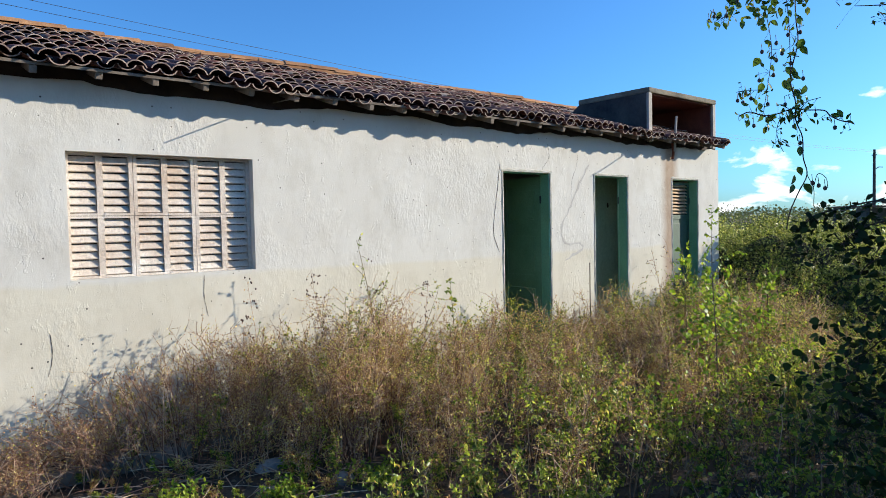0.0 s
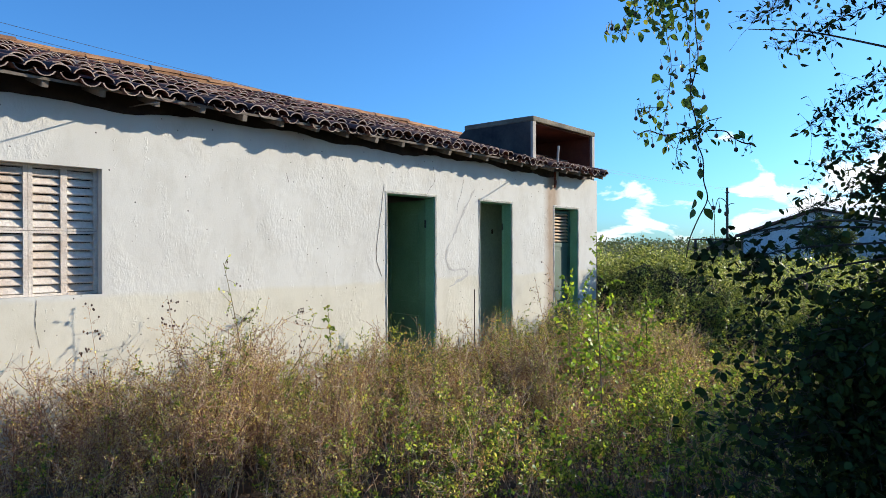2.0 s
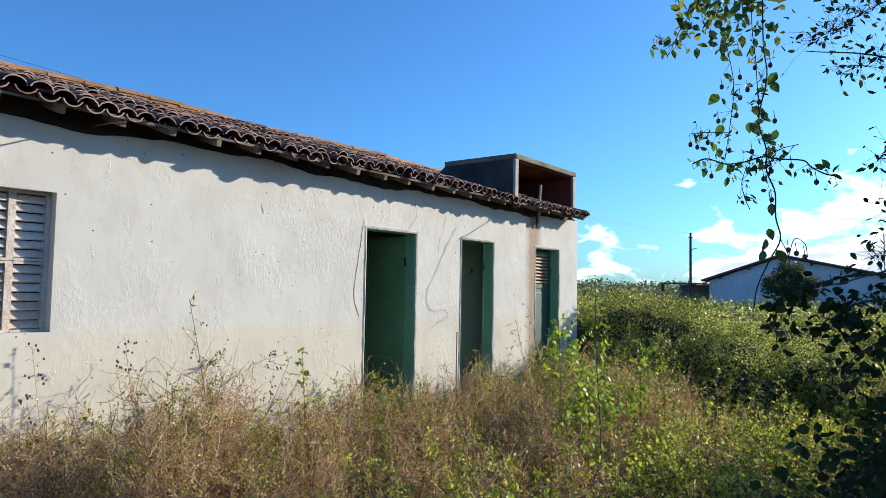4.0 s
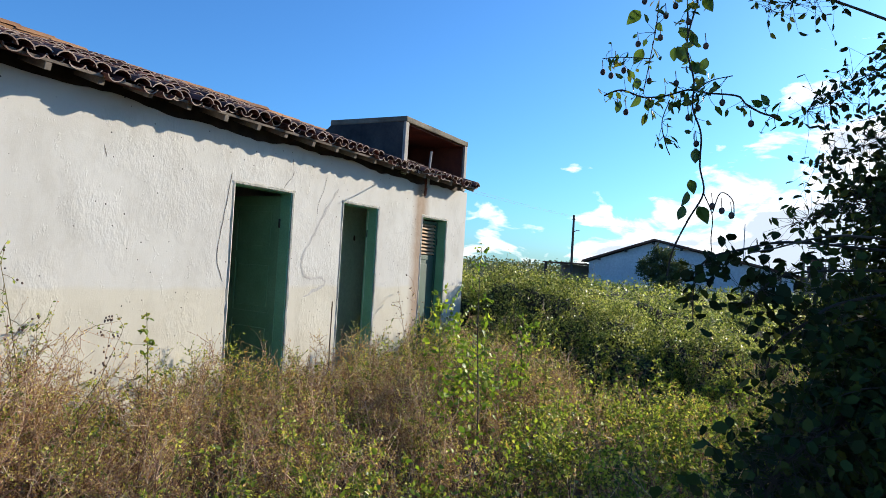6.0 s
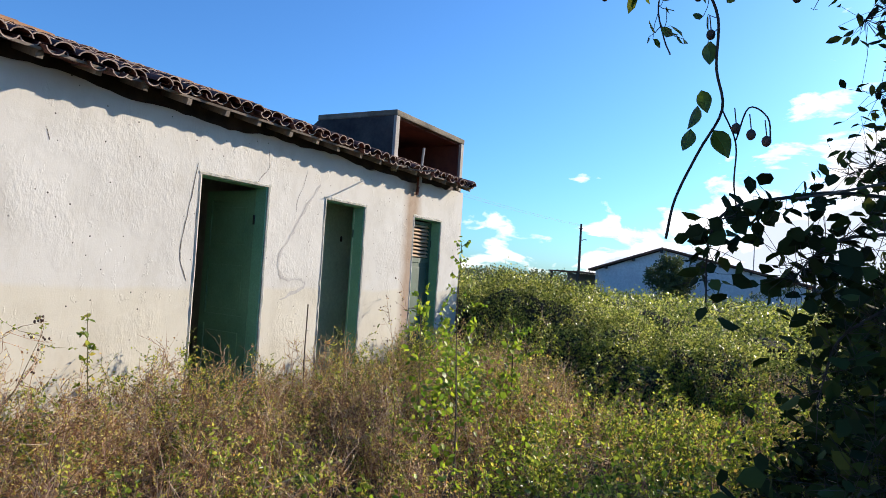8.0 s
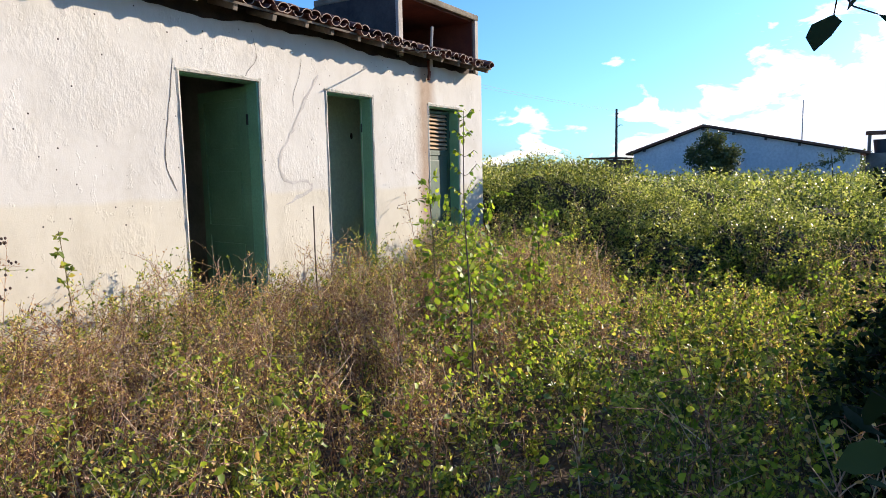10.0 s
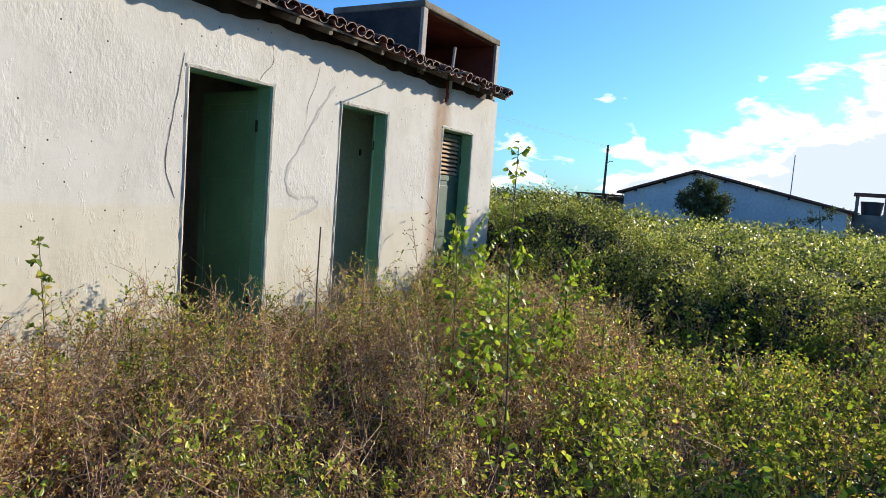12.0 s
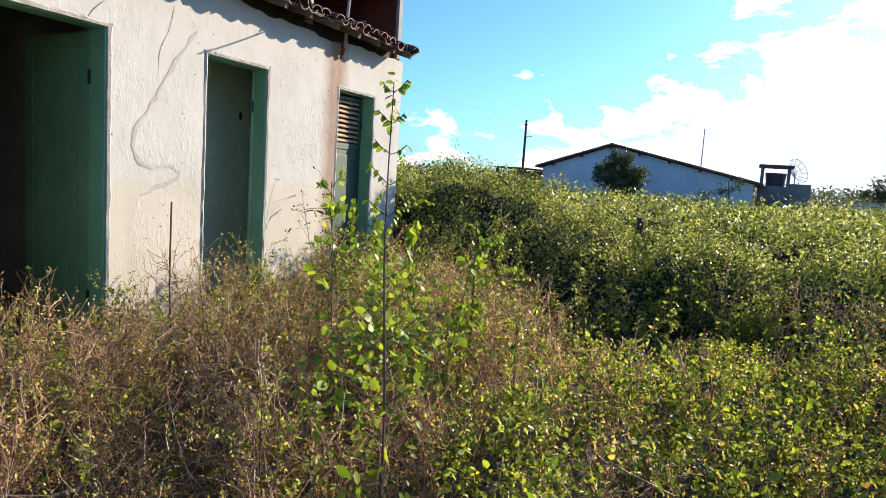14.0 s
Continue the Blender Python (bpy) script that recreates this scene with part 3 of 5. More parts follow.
    for zz in (0.35, 1.75):
        piece("hinge", box(-0.012, -0.008, zz, 0.006, 0.006, zz + 0.09, bevel=0.002), M_WIRE, "dark iron hinge", leaf)


build_door(1, *DOORS[0], swing=-97)
build_door(2, *DOORS[1], swing=-150, hole=True)
build_door(3, *DOORS[2], swing=0, vent=True)

# ---- the roof ----
EAVE_Y, EAVE_Z, RIDGE_Y, RIDGE_Z = 4.19, 2.635, 7.0, 3.525
SLOPE = math.atan2(RIDGE_Z - EAVE_Z, RIDGE_Y - EAVE_Y)
RUN = math.hypot(RIDGE_Z - EAVE_Z, RIDGE_Y - EAVE_Y)
ROOF_X0, ROOF_X1 = -4.2, 9.90
TILE_W, TILE_L, STEP = 0.138, 0.44, 0.36


def tile_mesh(name, radius0, radius1, length, flip, material, arc=150, seg=6, thick=0.009):
    """A half-round tapered clay tile along +y, its lower end at the origin."""
    bm = bmesh.new()
    rows = []
    for y, r in ((0.0, radius0), (length, radius1)):
        for rr in (r, r - thick):
            ring = []
            for s in range(seg + 1):
                a = radians(90 - arc / 2 + arc * s / seg)
                ring.append(bm.verts.new((rr * math.cos(a), y, (rr * math.sin(a) - r * 0.45) * (-0.85 if flip else 0.85))))
            rows.append(ring)
    o0, i0, o1, i1 = rows
    for s in range(seg):
        bm.faces.new((o0[s], o0[s + 1], o1[s + 1], o1[s]))
        bm.faces.new((i0[s + 1], i0[s], i1[s], i1[s + 1]))
        bm.faces.new((o0[s + 1], o0[s], i0[s], i0[s + 1]))
        bm.faces.new((o1[s], o1[s + 1], i1[s + 1], i1[s]))
    bm.faces.new((o0[0], o1[0], i1[0], i0[0]))
    bm.faces.new((o1[seg], o0[seg], i0[seg], i1[seg]))
    for f in bm.faces:
        f.material_index = 1 if all(abs(v.co.y) < 1e-6 for v in f.verts) else 0
    bmesh.ops.recalc_face_normals(bm, faces=bm.faces[:])
    me = bpy.data.meshes.new(name)
    bm.to_mesh(me)
    bm.free()
    me.materials.append(material)
    me.materials.append(M_TILE_EDGE)
    return me


def roof_pose(x, along, lift, yaw=0.0, pitch=0.0):
    return Matrix.Translation((x, EAVE_Y + along * math.cos(SLOPE), EAVE_Z + along * math.sin(SLOPE) + lift)) @ Matrix.Rotation(SLOPE + pitch, 4, "X") @ Matrix.Rotation(yaw, 4, "Z")


def build_roof():
    roof = tagged(empty("roof", ROOF_X0, EAVE_Y, EAVE_Z), "low pitched roof of dark weathered clay tiles", "roof", kind="structure")
    inv = Matrix.Translation(-Vector(roof.location))
    cover = [tile_mesh("roof_tile", 0.075, 0.062, TILE_L, False, m) for m in (M_TILE, M_TILE)]
    pan = [tile_mesh("roof_tile", 0.066, 0.076, TILE_L, True, m) for m in (M_TILE, M_TILE)]
    rest = []
    n = int((ROOF_X1 - ROOF_X0) / TILE_W)
    rows = int(RUN / STEP) + 1
    for r in range(rows):
        for c in range(n):
            x = ROOF_X0 + (c + 0.5) * TILE_W
            sag = 0.018 * math.sin(x * 1.3) + 0.010 * math.sin(x * 3.7 + 1)
            for kind in (0, 1):
                me = (pan if kind == 0 else cover)[0 if r == 0 else 1]
                xx = x + (TILE_W / 2 if kind else 0) + random.uniform(-0.016, 0.016)
                along = r * STEP + random.uniform(-0.045, 0.045) + (0.0 if kind else 0.012)
                if along + 0.1 > RUN:
                    continue
                m = roof_pose(xx, along, (0.050 if kind else 0.020) + sag + random.uniform(-0.006, 0.012), random.uniform(-0.09, 0.09), -0.055 + random.uniform(-0.02, 0.02))
                inside_box = 8.12 < xx < 10.1 and along > 0.40
                if r <= 1 and 0.4 < x < 9.9 and not inside_box:
                    ob = new("roof_tile", me)
                    ob.parent, ob.matrix_parent_inverse, ob.matrix_basis = roof, inv, m
                else:
                    rest.append((me, m))
    # the farther courses, joined
    V, F, R, base = [], [], [], 0
    for me, m in rest:
        co = np.empty(len(me.vertices) * 3, np.float32)
        me.vertices.foreach_get("co", co)
        co = co.reshape(-1, 3) @ np.array(m.to_3x3().transposed()) + np.array(m.translation)
        V.append(co)
        F.append(np.array([p.vertices[:] for p in me.polygons if p.material_index == 0]) + base)
        R.append(np.array([p.vertices[:] for p in me.polygons if p.material_index == 1]) + base)
        base += len(co)
    V = np.concatenate(V)
    ob = new("tile_courses", mesh_from("tile_courses", [(V, np.concatenate(F), M_TILES), (V[:0], np.concatenate(R) - len(V), M_TILE_EDGE)]))
    tagged(ob, "rows of dark weathered clay tiles", kind="stuff")
    place(ob, roof)
    # ridge
    rt = tile_mesh("ridge_tile", 0.105, 0.088, 0.42, False, M_RIDGE)
    x = ROOF_X0
    while x < ROOF_X1 - 0.3:
        ob = new("ridge_tile", rt)
        ob.parent, ob.matrix_parent_inverse = roof, inv
        ob.matrix_basis = Matrix.Translation((x, RIDGE_Y, RIDGE_Z + 0.055 + 0.015 * math.sin(x * 1.9) + random.uniform(-0.008, 0.008))) @ Matrix.Rotation(radians(-90), 4, "Z") @ Matrix.Rotation(radians(random.uniform(1, 4)), 4, "X")
        x += 0.355
    bm = bmesh.new()
    add_box(bm, ROOF_X0, RIDGE_Y - 0.085, RIDGE_Z - 0.06, ROOF_X1, RIDGE_Y + 0.085, RIDGE_Z + 0.055)
    place(part("mortar_bed", bm, M_RIDGE), roof)
    # rear slope
    bm = bmesh.new()
    q = [(ROOF_X0, RIDGE_Y + 0.05, RIDGE_Z), (ROOF_X1, RIDGE_Y + 0.05, RIDGE_Z), (ROOF_X1, BACK + 0.4, 2.62), (ROOF_X0, BACK + 0.4, 2.62)]
    up, lo = [bm.verts.new(p) for p in q], [bm.verts.new((p[0], p[1], p[2] - 0.05)) for p in q]
    bm.faces.new(up), bm.faces.new(lo[::-1])
    for i in range(4):
        bm.faces.new((up[i], lo[i], lo[(i + 1) % 4], up[(i + 1) % 4]))
    place(part("rear_slope", bm, M_TILE), roof)
    # rafters with sawn ends, battens across them
    raf = box(-0.022, 0.045, -0.070, 0.022, RUN, -0.02, bevel=0.004)
    raf_me = bpy.data.meshes.new("rafter")
    raf.to_mesh(raf_me)
    raf.free()
    raf_me.materials.append(M_WOOD)
    x = 0.826 - 12 * 0.375
    while x < X1:
        ob = new("rafter", raf_me)
        ob.parent, ob.matrix_parent_inverse = roof, inv
        ob.matrix_basis = roof_pose(x + random.uniform(-0.02, 0.02), random.uniform(-0.015, 0.02), random.uniform(-0.006, 0.006), 0, 0)
        x += 0.375
    # all but the eave batten get the timber colour darkened for shade
    for s in range(9):
        bm = box(ROOF_X0 + 0.03, 0.0, -0.02, ROOF_X1 - 0.03, 0.045, -0.002)
        bm.transform(Matrix.Translation((0, EAVE_Y, EAVE_Z)) @ Matrix.Rotation(SLOPE, 4, "X") @ Matrix.Translation((0, 0.035 + s * 0.36, 0)))
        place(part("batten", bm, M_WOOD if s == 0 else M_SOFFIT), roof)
    # added dark boarding between the rafters closes the roof from below, keeping light out
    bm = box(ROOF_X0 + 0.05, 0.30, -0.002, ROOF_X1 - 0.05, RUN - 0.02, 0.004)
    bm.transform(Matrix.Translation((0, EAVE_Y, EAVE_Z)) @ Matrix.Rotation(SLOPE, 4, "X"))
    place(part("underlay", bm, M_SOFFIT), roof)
    return roof


M_TILES = leaf_mat("clay_tile_courses", [(0.0, (0.028, 0.012, 0.011)), (0.4, (0.080, 0.028, 0.022)), (0.75, (0.17, 0.062, 0.044)), (0.92, (0.23, 0.11, 0.08)), (1.0, (0.38, 0.29, 0.23))], 0.0, 0.9)
roof = build_roof()


def build_tank_box():
    """Concrete water-tank shelter on the roof, open to the front."""
    t = tagged(empty("tank_shelter", 8.2, 4.5, 2.72), "mouldy grey concrete tank shelter on the tiled roof", "tank shelter")
    x0, x1, y0, y1, zt, w = 8.20, 10.02, 4.50, 5.86, 3.375, 0.075

    def side(xa, xb):
        bm = bmesh.new()
        prof = [(y0, 2.60), (y0, zt - w), (y1 - 0.16, zt - w), (y1, zt - 0.19), (y1, 2.60)]
        a, b = [bm.verts.new((xa, y, z)) for y, z in prof], [bm.verts.new((xb, y, z)) for y, z in prof]
        bm.faces.new(a), bm.faces.new(b[::-1])
        for i in range(5):
            bm.faces.new((a[i], b[i], b[(i + 1) % 5], a[(i + 1) % 5]))
        bmesh.ops.recalc_face_normals(bm, faces=bm.faces[:])
        return bm
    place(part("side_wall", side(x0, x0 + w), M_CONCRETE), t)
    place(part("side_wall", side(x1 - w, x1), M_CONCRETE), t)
    place(part("rear_wall", box(x0 + w, y1 - w, 2.60, x1 - w, y1 - 0.004, zt - 0.19), M_LINING), t)
    place(part("front_post", box(x0 - 0.004, y0 - 0.008, 2.62, x0 + w + 0.004, y0 + 0.03, zt - w, bevel=0.006), M_CEMENT, None, "pale cement edge"), t)
    place(part("front_post", box(x1 - w - 0.004, y0 - 0.008, 2.62, x1 + 0.004, y0 + 0.03, zt - w, bevel=0.006), M_CEMENT, None, "pale cement edge"), t)
    bm = box(x0 - 0.006, y0 - 0.016, zt - w, x1 + 0.008, y1 - 0.15, zt, bevel=0.018)
    place(part("slab", bm, M_SLAB, None, "weathered concrete roof slab"), t)
    place(part("soffit", box(x0 + w + 0.004, y0 + 0.035, zt - w - 0.02, x1 - w - 0.004, y1 - w - 0.004, zt - w - 0.003), M_LINING, None, "red clay brick underside"), t)
    place(part("inner_face", box(x1 - w - 0.02, y0 + 0.035, 2.70, x1 - w - 0.003, y1 - w - 0.004, zt - w - 0.022), M_LINING), t)


build_tank_box()
bm = box(7.05, 5.08, 0.02, 8.45, 5.16, TOP - 0.06)
back = tagged(part("wall_green", bm, M_INNERGREEN), "dim green-painted inner wall seen through the doorway", "wall", kind="structure")
bm = bmesh.new()
bmesh.ops.create_icosphere(bm, subdivisions=2, radius=0.035, matrix=Matrix.Translation((8.04, 5.081, 1.76)) @ Matrix.Diagonal((0.8, 0.06, 1.3, 1)))
part("chip", bm, M_SOFFIT, back, "dark chipped spot in the plaster")


def build_stick(name, pts, r, label, cat, mat=M_WOOD):
    bm = tube(bmesh.new(), spline(pts, 4), r, 6)
    return tagged(part(name, bm, mat), label, cat)


build_stick("drain_stick", [(8.70, 4.40, 2.50), (8.71, 4.40, 2.75), (8.74, 4.40, 3.00)], 0.018, "pale upright wooden stick at the roof edge", "stick", M_CEMENT)
build_stick("drain_pipe", [(8.72, 4.45, 2.62), (8.72, 4.44, 2.50), (8.725, 4.455, 2.40)], 0.02, "short rusty pipe end under the eaves", "pipe", M_LINING)
build_stick("eave_stick", [(2.62, 4.52, 2.60), (2.62, 4.3, 2.59), (2.61, 4.15, 2.575), (2.60, 4.02, 2.56)], 0.005, "thin wooden stick poking out below the eaves", "stick")
build_stick("eave_stick", [(8.12, 4.52, 2.63), (8.12, 4.25, 2.62), (8.13, 4.0, 2.60), (8.11, 3.84, 2.59)], 0.006, "thin wooden stick poking out below the eaves", "stick")

# ---- the overgrown yard ----
def weed_top(x, y):
    """Height of the weeds over the plan."""
    h = 0.58 + 0.13 * wave(x, y, 1.5) + 0.14 * wave(x, y, 3.6)
    h = h + 0.26 * np.exp(-((x - 2.40) / 0.65) ** 2 - ((y - 3.75) / 0.6) ** 2)
    h = h + 0.10 * np.exp(-((x - 6.6) / 1.6) ** 2 - ((y - 2.9) / 0.7) ** 2)
    h = h * np.clip(1.0 - 0.9 * (1 / (1 + np.exp((x - 1.50 - 0.75 * np.clip(3.75 - y, 0, 1.3)) / 0.11))) * (y > 1.5), 0.1, 1)
    # trodden lower along the way
    for px, py in ((0.1, -0.8), (0.4, -0.4), (0.75, 0.0), (1.1, 0.0), (1.45, 0.1), (1.8, 0.15), (2.1, 0.3), (2.25, 0.65), (2.6, 0.75), (3.0, 0.84)):
        h = h * (1 - 0.38 * np.exp(-((x - px) ** 2 + (y - py) ** 2) / 0.16))
    h = h + 0.30 * np.clip((x - 8.6) / 1.6, 0, 1) * np.clip((y - 2.0) / 1.5, 0, 1)
    h = h - 0.46 * np.exp(-((x - 8.1) / 1.1) ** 2 - ((y - 1.3) / 0.85) ** 2)
    return np.maximum(h, 0.05)


def dryness(x, y):
    d = 1 / (1 + np.exp(-(y - 1.72 - 0.5 * wave(x, y, 1.3)) / 0.2))
    d = d * (1 / (1 + np.exp((x - 8.4) / 0.5)))
    return d * (1 - 0.55 * (1 / (1 + np.exp(-(y - 3.75) / 0.12))))


def weeds(n_stem, area, pick, twigs, leaves, leaf_len, stem_r, seed_h=1.0, up=0.6):
    """Stems with side twigs and small leaves, scattered over a stretch of the plan."""
    x, y = rng.uniform(area[0], area[1], n_stem), rng.uniform(area[2], area[3], n_stem)
    keep = rng.uniform(size=n_stem) < pick(x, y) * np.clip(0.60 + 1.0 * wave(x, y, 5.3), 0.05, 1.0)
    x, y = x[keep], y[keep]
    n = len(x)
    h = weed_top(x, y) * seed_h * rng.uniform(0.62, 1.08, n) * (1 + 0.32 * wave(x, y, 5.3) + 0.18 * wave(x + 3, y, 2.7))
    A = np.stack([x, y, ground_z(x, y) - 0.02], 1)
    lean = rng.normal(size=(n, 2)) * 0.24 * h[:, None]
    C = A + np.column_stack([lean, h])
    C[:, 1] = np.minimum(C[:, 1], WY - 0.03 - 0.05 * rng.uniform(size=n))
    B = (A + C) / 2 + np.column_stack([rng.normal(size=(n, 2)) * 0.17 * h[:, None], 0.12 * h])
    chunks_s = [stem_quads(A, B, C, stem_r * (0.8 + h), np.full(n, stem_r * 0.35), 3, 4)]
    k = np.repeat(np.arange(n), twigs)
    u = 0.18 + 0.82 * rng.uniform(0, 1.0, len(k))[:, None] ** 0.65
    P = A[k] * (1 - u) ** 2 + 2 * B[k] * u * (1 - u) + C[k] * u * u
    d = sphere_dirs(len(k), up)
    ln = (h[k] * rng.uniform(0.10, 0.28, len(k)))[:, None]
    E = P + d * ln
    E[:, 1] = np.minimum(E[:, 1], WY - 0.02)
    E[:, 2] = np.maximum(E[:, 2], 0.0)
    M = (P + E) / 2 + rng.normal(size=E.shape) * 0.18 * ln
    chunks_s.append(stem_quads(P, M, E, np.full(len(k), stem_r * 0.6), np.full(len(k), stem_r * 0.22), 3, 3))
    j = np.repeat(np.arange(len(k)), leaves)
    v = rng.uniform(0.15, 1.05, len(j))[:, None]
    Q = P[j] * (1 - v) ** 2 + 2 * M[j] * v * (1 - v) + E[j] * v * v + rng.normal(size=(len(j), 3)) * 0.006
    Q[:, 1] = np.minimum(Q[:, 1], WY - 0.012)
    D = sphere_dirs(len(j), 0.25)
    N = sunward(len(j), 0.75)
    L = leaf_len * rng.uniform(0.55, 1.35, len(j))
    lv = oval_leaves(Q, D, N, L, L * rng.uniform(0.42, 0.70, len(j)))
    base, sv, sf = 0, [], []
    for vv, ff in chunks_s:
        sv.append(vv)
        sf.append(ff + base)
        base += len(vv)
    return (np.concatenate(sv), np.concatenate(sf)), lv, (Q, h)


def dry_pick(x, y):
    return dryness(x, y)


def green_pick(x, y):
    return (1 - dryness(x, y)) * (1 - 0.9 * ((x > 9.9) & (y > 4.3)))


st, lv, _ = weeds(4300, (0.9, 9.0, 0.8, 4.40), dry_pick, 24, 4, 0.0125, 0.0030)
st2, lv2, _ = weeds(1100, (0.9, 9.0, 0.8, 4.40), dry_pick, 9, 13, 0.017, 0.003, 1.10, 0.9)
st3, lv3, _ = weeds(420, (1.75, 3.6, 2.9, 4.35), dry_pick, 18, 9, 0.012, 0.0036, 1.05)
dry = new("dry_weeds", mesh_from("dry_weeds", [(*st, M_TWIG), (*lv, M_DRYLEAF), (*st2, M_GSTEM), (*lv2, M_WEEDLEAF), (*st3, M_TWIG), (*lv3, M_DRYLEAF)]))
tagged(dry, "dense knee-high brown dry weeds with yellowing tips", "weeds", kind="stuff")

st, lv, _ = weeds(3600, (0.6, 10.2, -1.6, 4.40), green_pick, 12, 11, 0.0225, 0.0030)
st2, lv2, _ = weeds(1700, (2.4, 10.2, -1.2, 4.3), green_pick, 15, 4, 0.013, 0.0034, 1.0)
green = new("green_weeds", mesh_from("green_weeds", [(*st, M_GSTEM), (*lv, M_WEEDLEAF), (*st2, M_TWIG), (*lv2, M_DRYLEAF)]))
tagged(green, "dense knee-high green weeds with small leaves", "weeds", kind="stuff")


def build_litter():
    n = 26000
    x, y = rng.uniform(-2.5, 10, n), rng.uniform(-2, 4.45, n)
    z = np.where((y > 3.92) & (x < 2.6), 0.037, ground_z(x, y)) + 0.003
    P = np.stack([x, y, z + rng.uniform(0, 0.01, n)], 1)
    D = sphere_dirs(n)
    D[:, 2] *= 0.15
    L = rng.uniform(0.015, 0.05, n)
    tagged(new("leaf_litter", mesh_from("leaf_litter", [(*leaf_quads(P, D, sphere_dirs(n, 2.5), L, L * 0.45), M_LITTER)])), "dry brown leaves and bits on the soil", "leaf litter", kind="stuff")
    n = 700
    x, y = rng.uniform(-1.0, 2.6, n), rng.uniform(2.2, 4.3, n)
    A = np.stack([x, y, np.where((y > 3.92), 0.04, ground_z(x, y)) + 0.004], 1)
    ang = rng.uniform(0, 2 * np.pi, n)
    C = A + np.column_stack([np.cos(ang), np.sin(ang), rng.uniform(0.0, 0.25, n)]) * rng.uniform(0.12, 0.5, n)[:, None]
    C[:, 1] = np.minimum(C[:, 1], 4.4)
    B = (A + C) / 2 + np.column_stack([rng.normal(size=(n, 2)) * 0.04, rng.uniform(0.01, 0.07, n)])
    tagged(new("fallen_sticks", mesh_from("fallen_sticks", [(*stem_quads(A, B, C, np.full(n, 0.004), np.full(n, 0.0015), 4, 4), M_TWIG)])), "fallen dry sticks on the apron and soil", "sticks", kind="stuff")


build_litter()


def build_tufts():
    """Low bright green tufts on the bare soil before the apron."""
    for cx, cy, r, n in ((0.95, 3.05, 0.10, 90), (1.28, 3.10, 0.13, 130), (0.62, 2.95, 0.12, 90), (1.75, 2.75, 0.12, 110), (2.05, 3.1, 0.12, 100), (2.3, 2.6, 0.14, 120)):
        A = np.stack([cx + rng.normal(size=n) * r * 0.5, cy + rng.normal(size=n) * r * 0.5, np.full(n, float(ground_z(cx, cy)))], 1)
        C = A + np.column_stack([rng.normal(size=(n, 2)) * 0.04, rng.uniform(0.03, 0.13, n)])
        stems = stem_quads(A, (A + C) / 2, C, np.full(n, 0.0015), np.full(n, 0.0008), 3, 2)
        k = np.repeat(np.arange(n), 4)
        Q = A[k] + (C - A)[k] * rng.uniform(0.4, 1.05, (len(k), 1))
        L = rng.uniform(0.016, 0.040, len(k))
        ob = tagged(empty("green_tuft", cx, cy, 0.0), "low bright green leafy tuft on bare soil", "plant", "green tufts")
        place(new("foliage", mesh_from("foliage", [(*round_leaves(Q, sphere_dirs(len(k), 0.3), sunward(len(k), 0.6), L, L * 0.5), M_BROADLEAF), (*stems, M_GSTEM)])), ob)


build_tufts()


def wall_weeds():
    """Arching leafless weeds at the bare end of the apron."""
    n = 480
    x, y = rng.uniform(-0.3, 2.4, n), rng.uniform(3.75, 4.3, n)
    A = np.stack([x, y, ground_z(x, y)], 1)
    h = rng.uniform(0.18, 0.62, n) * np.clip((x + 0.25) / 1.5, 0.30, 1.4)
    C = A + np.column_stack([rng.normal(-0.12, 0.2, n), rng.normal(0, 0.14, n), h])
    C[:, 1] = np.minimum(C[:, 1], 4.44)
    B = (A + C) / 2 + np.column_stack([np.zeros(n), np.zeros(n), h * 0.35])
    s1 = stem_quads(A, B, C, np.full(n, 0.003), np.full(n, 0.0013), 3, 4)
    k = np.repeat(np.arange(n), 14)
    u = rng.uniform(0.25, 1, len(k))[:, None]
    P = A[k] * (1 - u) ** 2 + 2 * B[k] * u * (1 - u) + C[k] * u * u
    E = P + sphere_dirs(len(k), 0.5) * rng.uniform(0.04, 0.14, len(k))[:, None]
    E[:, 1] = np.minimum(E[:, 1], 4.45)
    s2 = stem_quads(P, (P + E) / 2, E, np.full(len(k), 0.0016), np.full(len(k), 0.0008), 3, 2)
    L = rng.uniform(0.008, 0.017, len(k) * 2)
    Q = np.concatenate([E, (P + E) / 2])
    lv = leaf_quads(Q, sphere_dirs(len(Q)), sphere_dirs(len(Q), 1), L, L * 0.7)
    tagged(new("arching_weeds", mesh_from("arching_weeds", [(np.concatenate([s1[0], s2[0]]), np.concatenate([s1[1], s2[1] + len(s1[0])]), M_TWIG), (*lv, M_DRYLEAF)])), "thin arching dry weeds against the foot of the wall", "weeds", kind="stuff")


wall_weeds()


def seed_mesh():
    bm = bmesh.new()
    bmesh.ops.create_icosphere(bm, subdivisions=1, radius=0.007, matrix=Matrix.Diagonal((1, 1, 1.3, 1)))
    me = bpy.data.meshes.new("seed_head")
    bm.to_mesh(me)
    bm.free()
    me.materials.append(M_BERRY)
    return me


SEED_ME = seed_mesh()


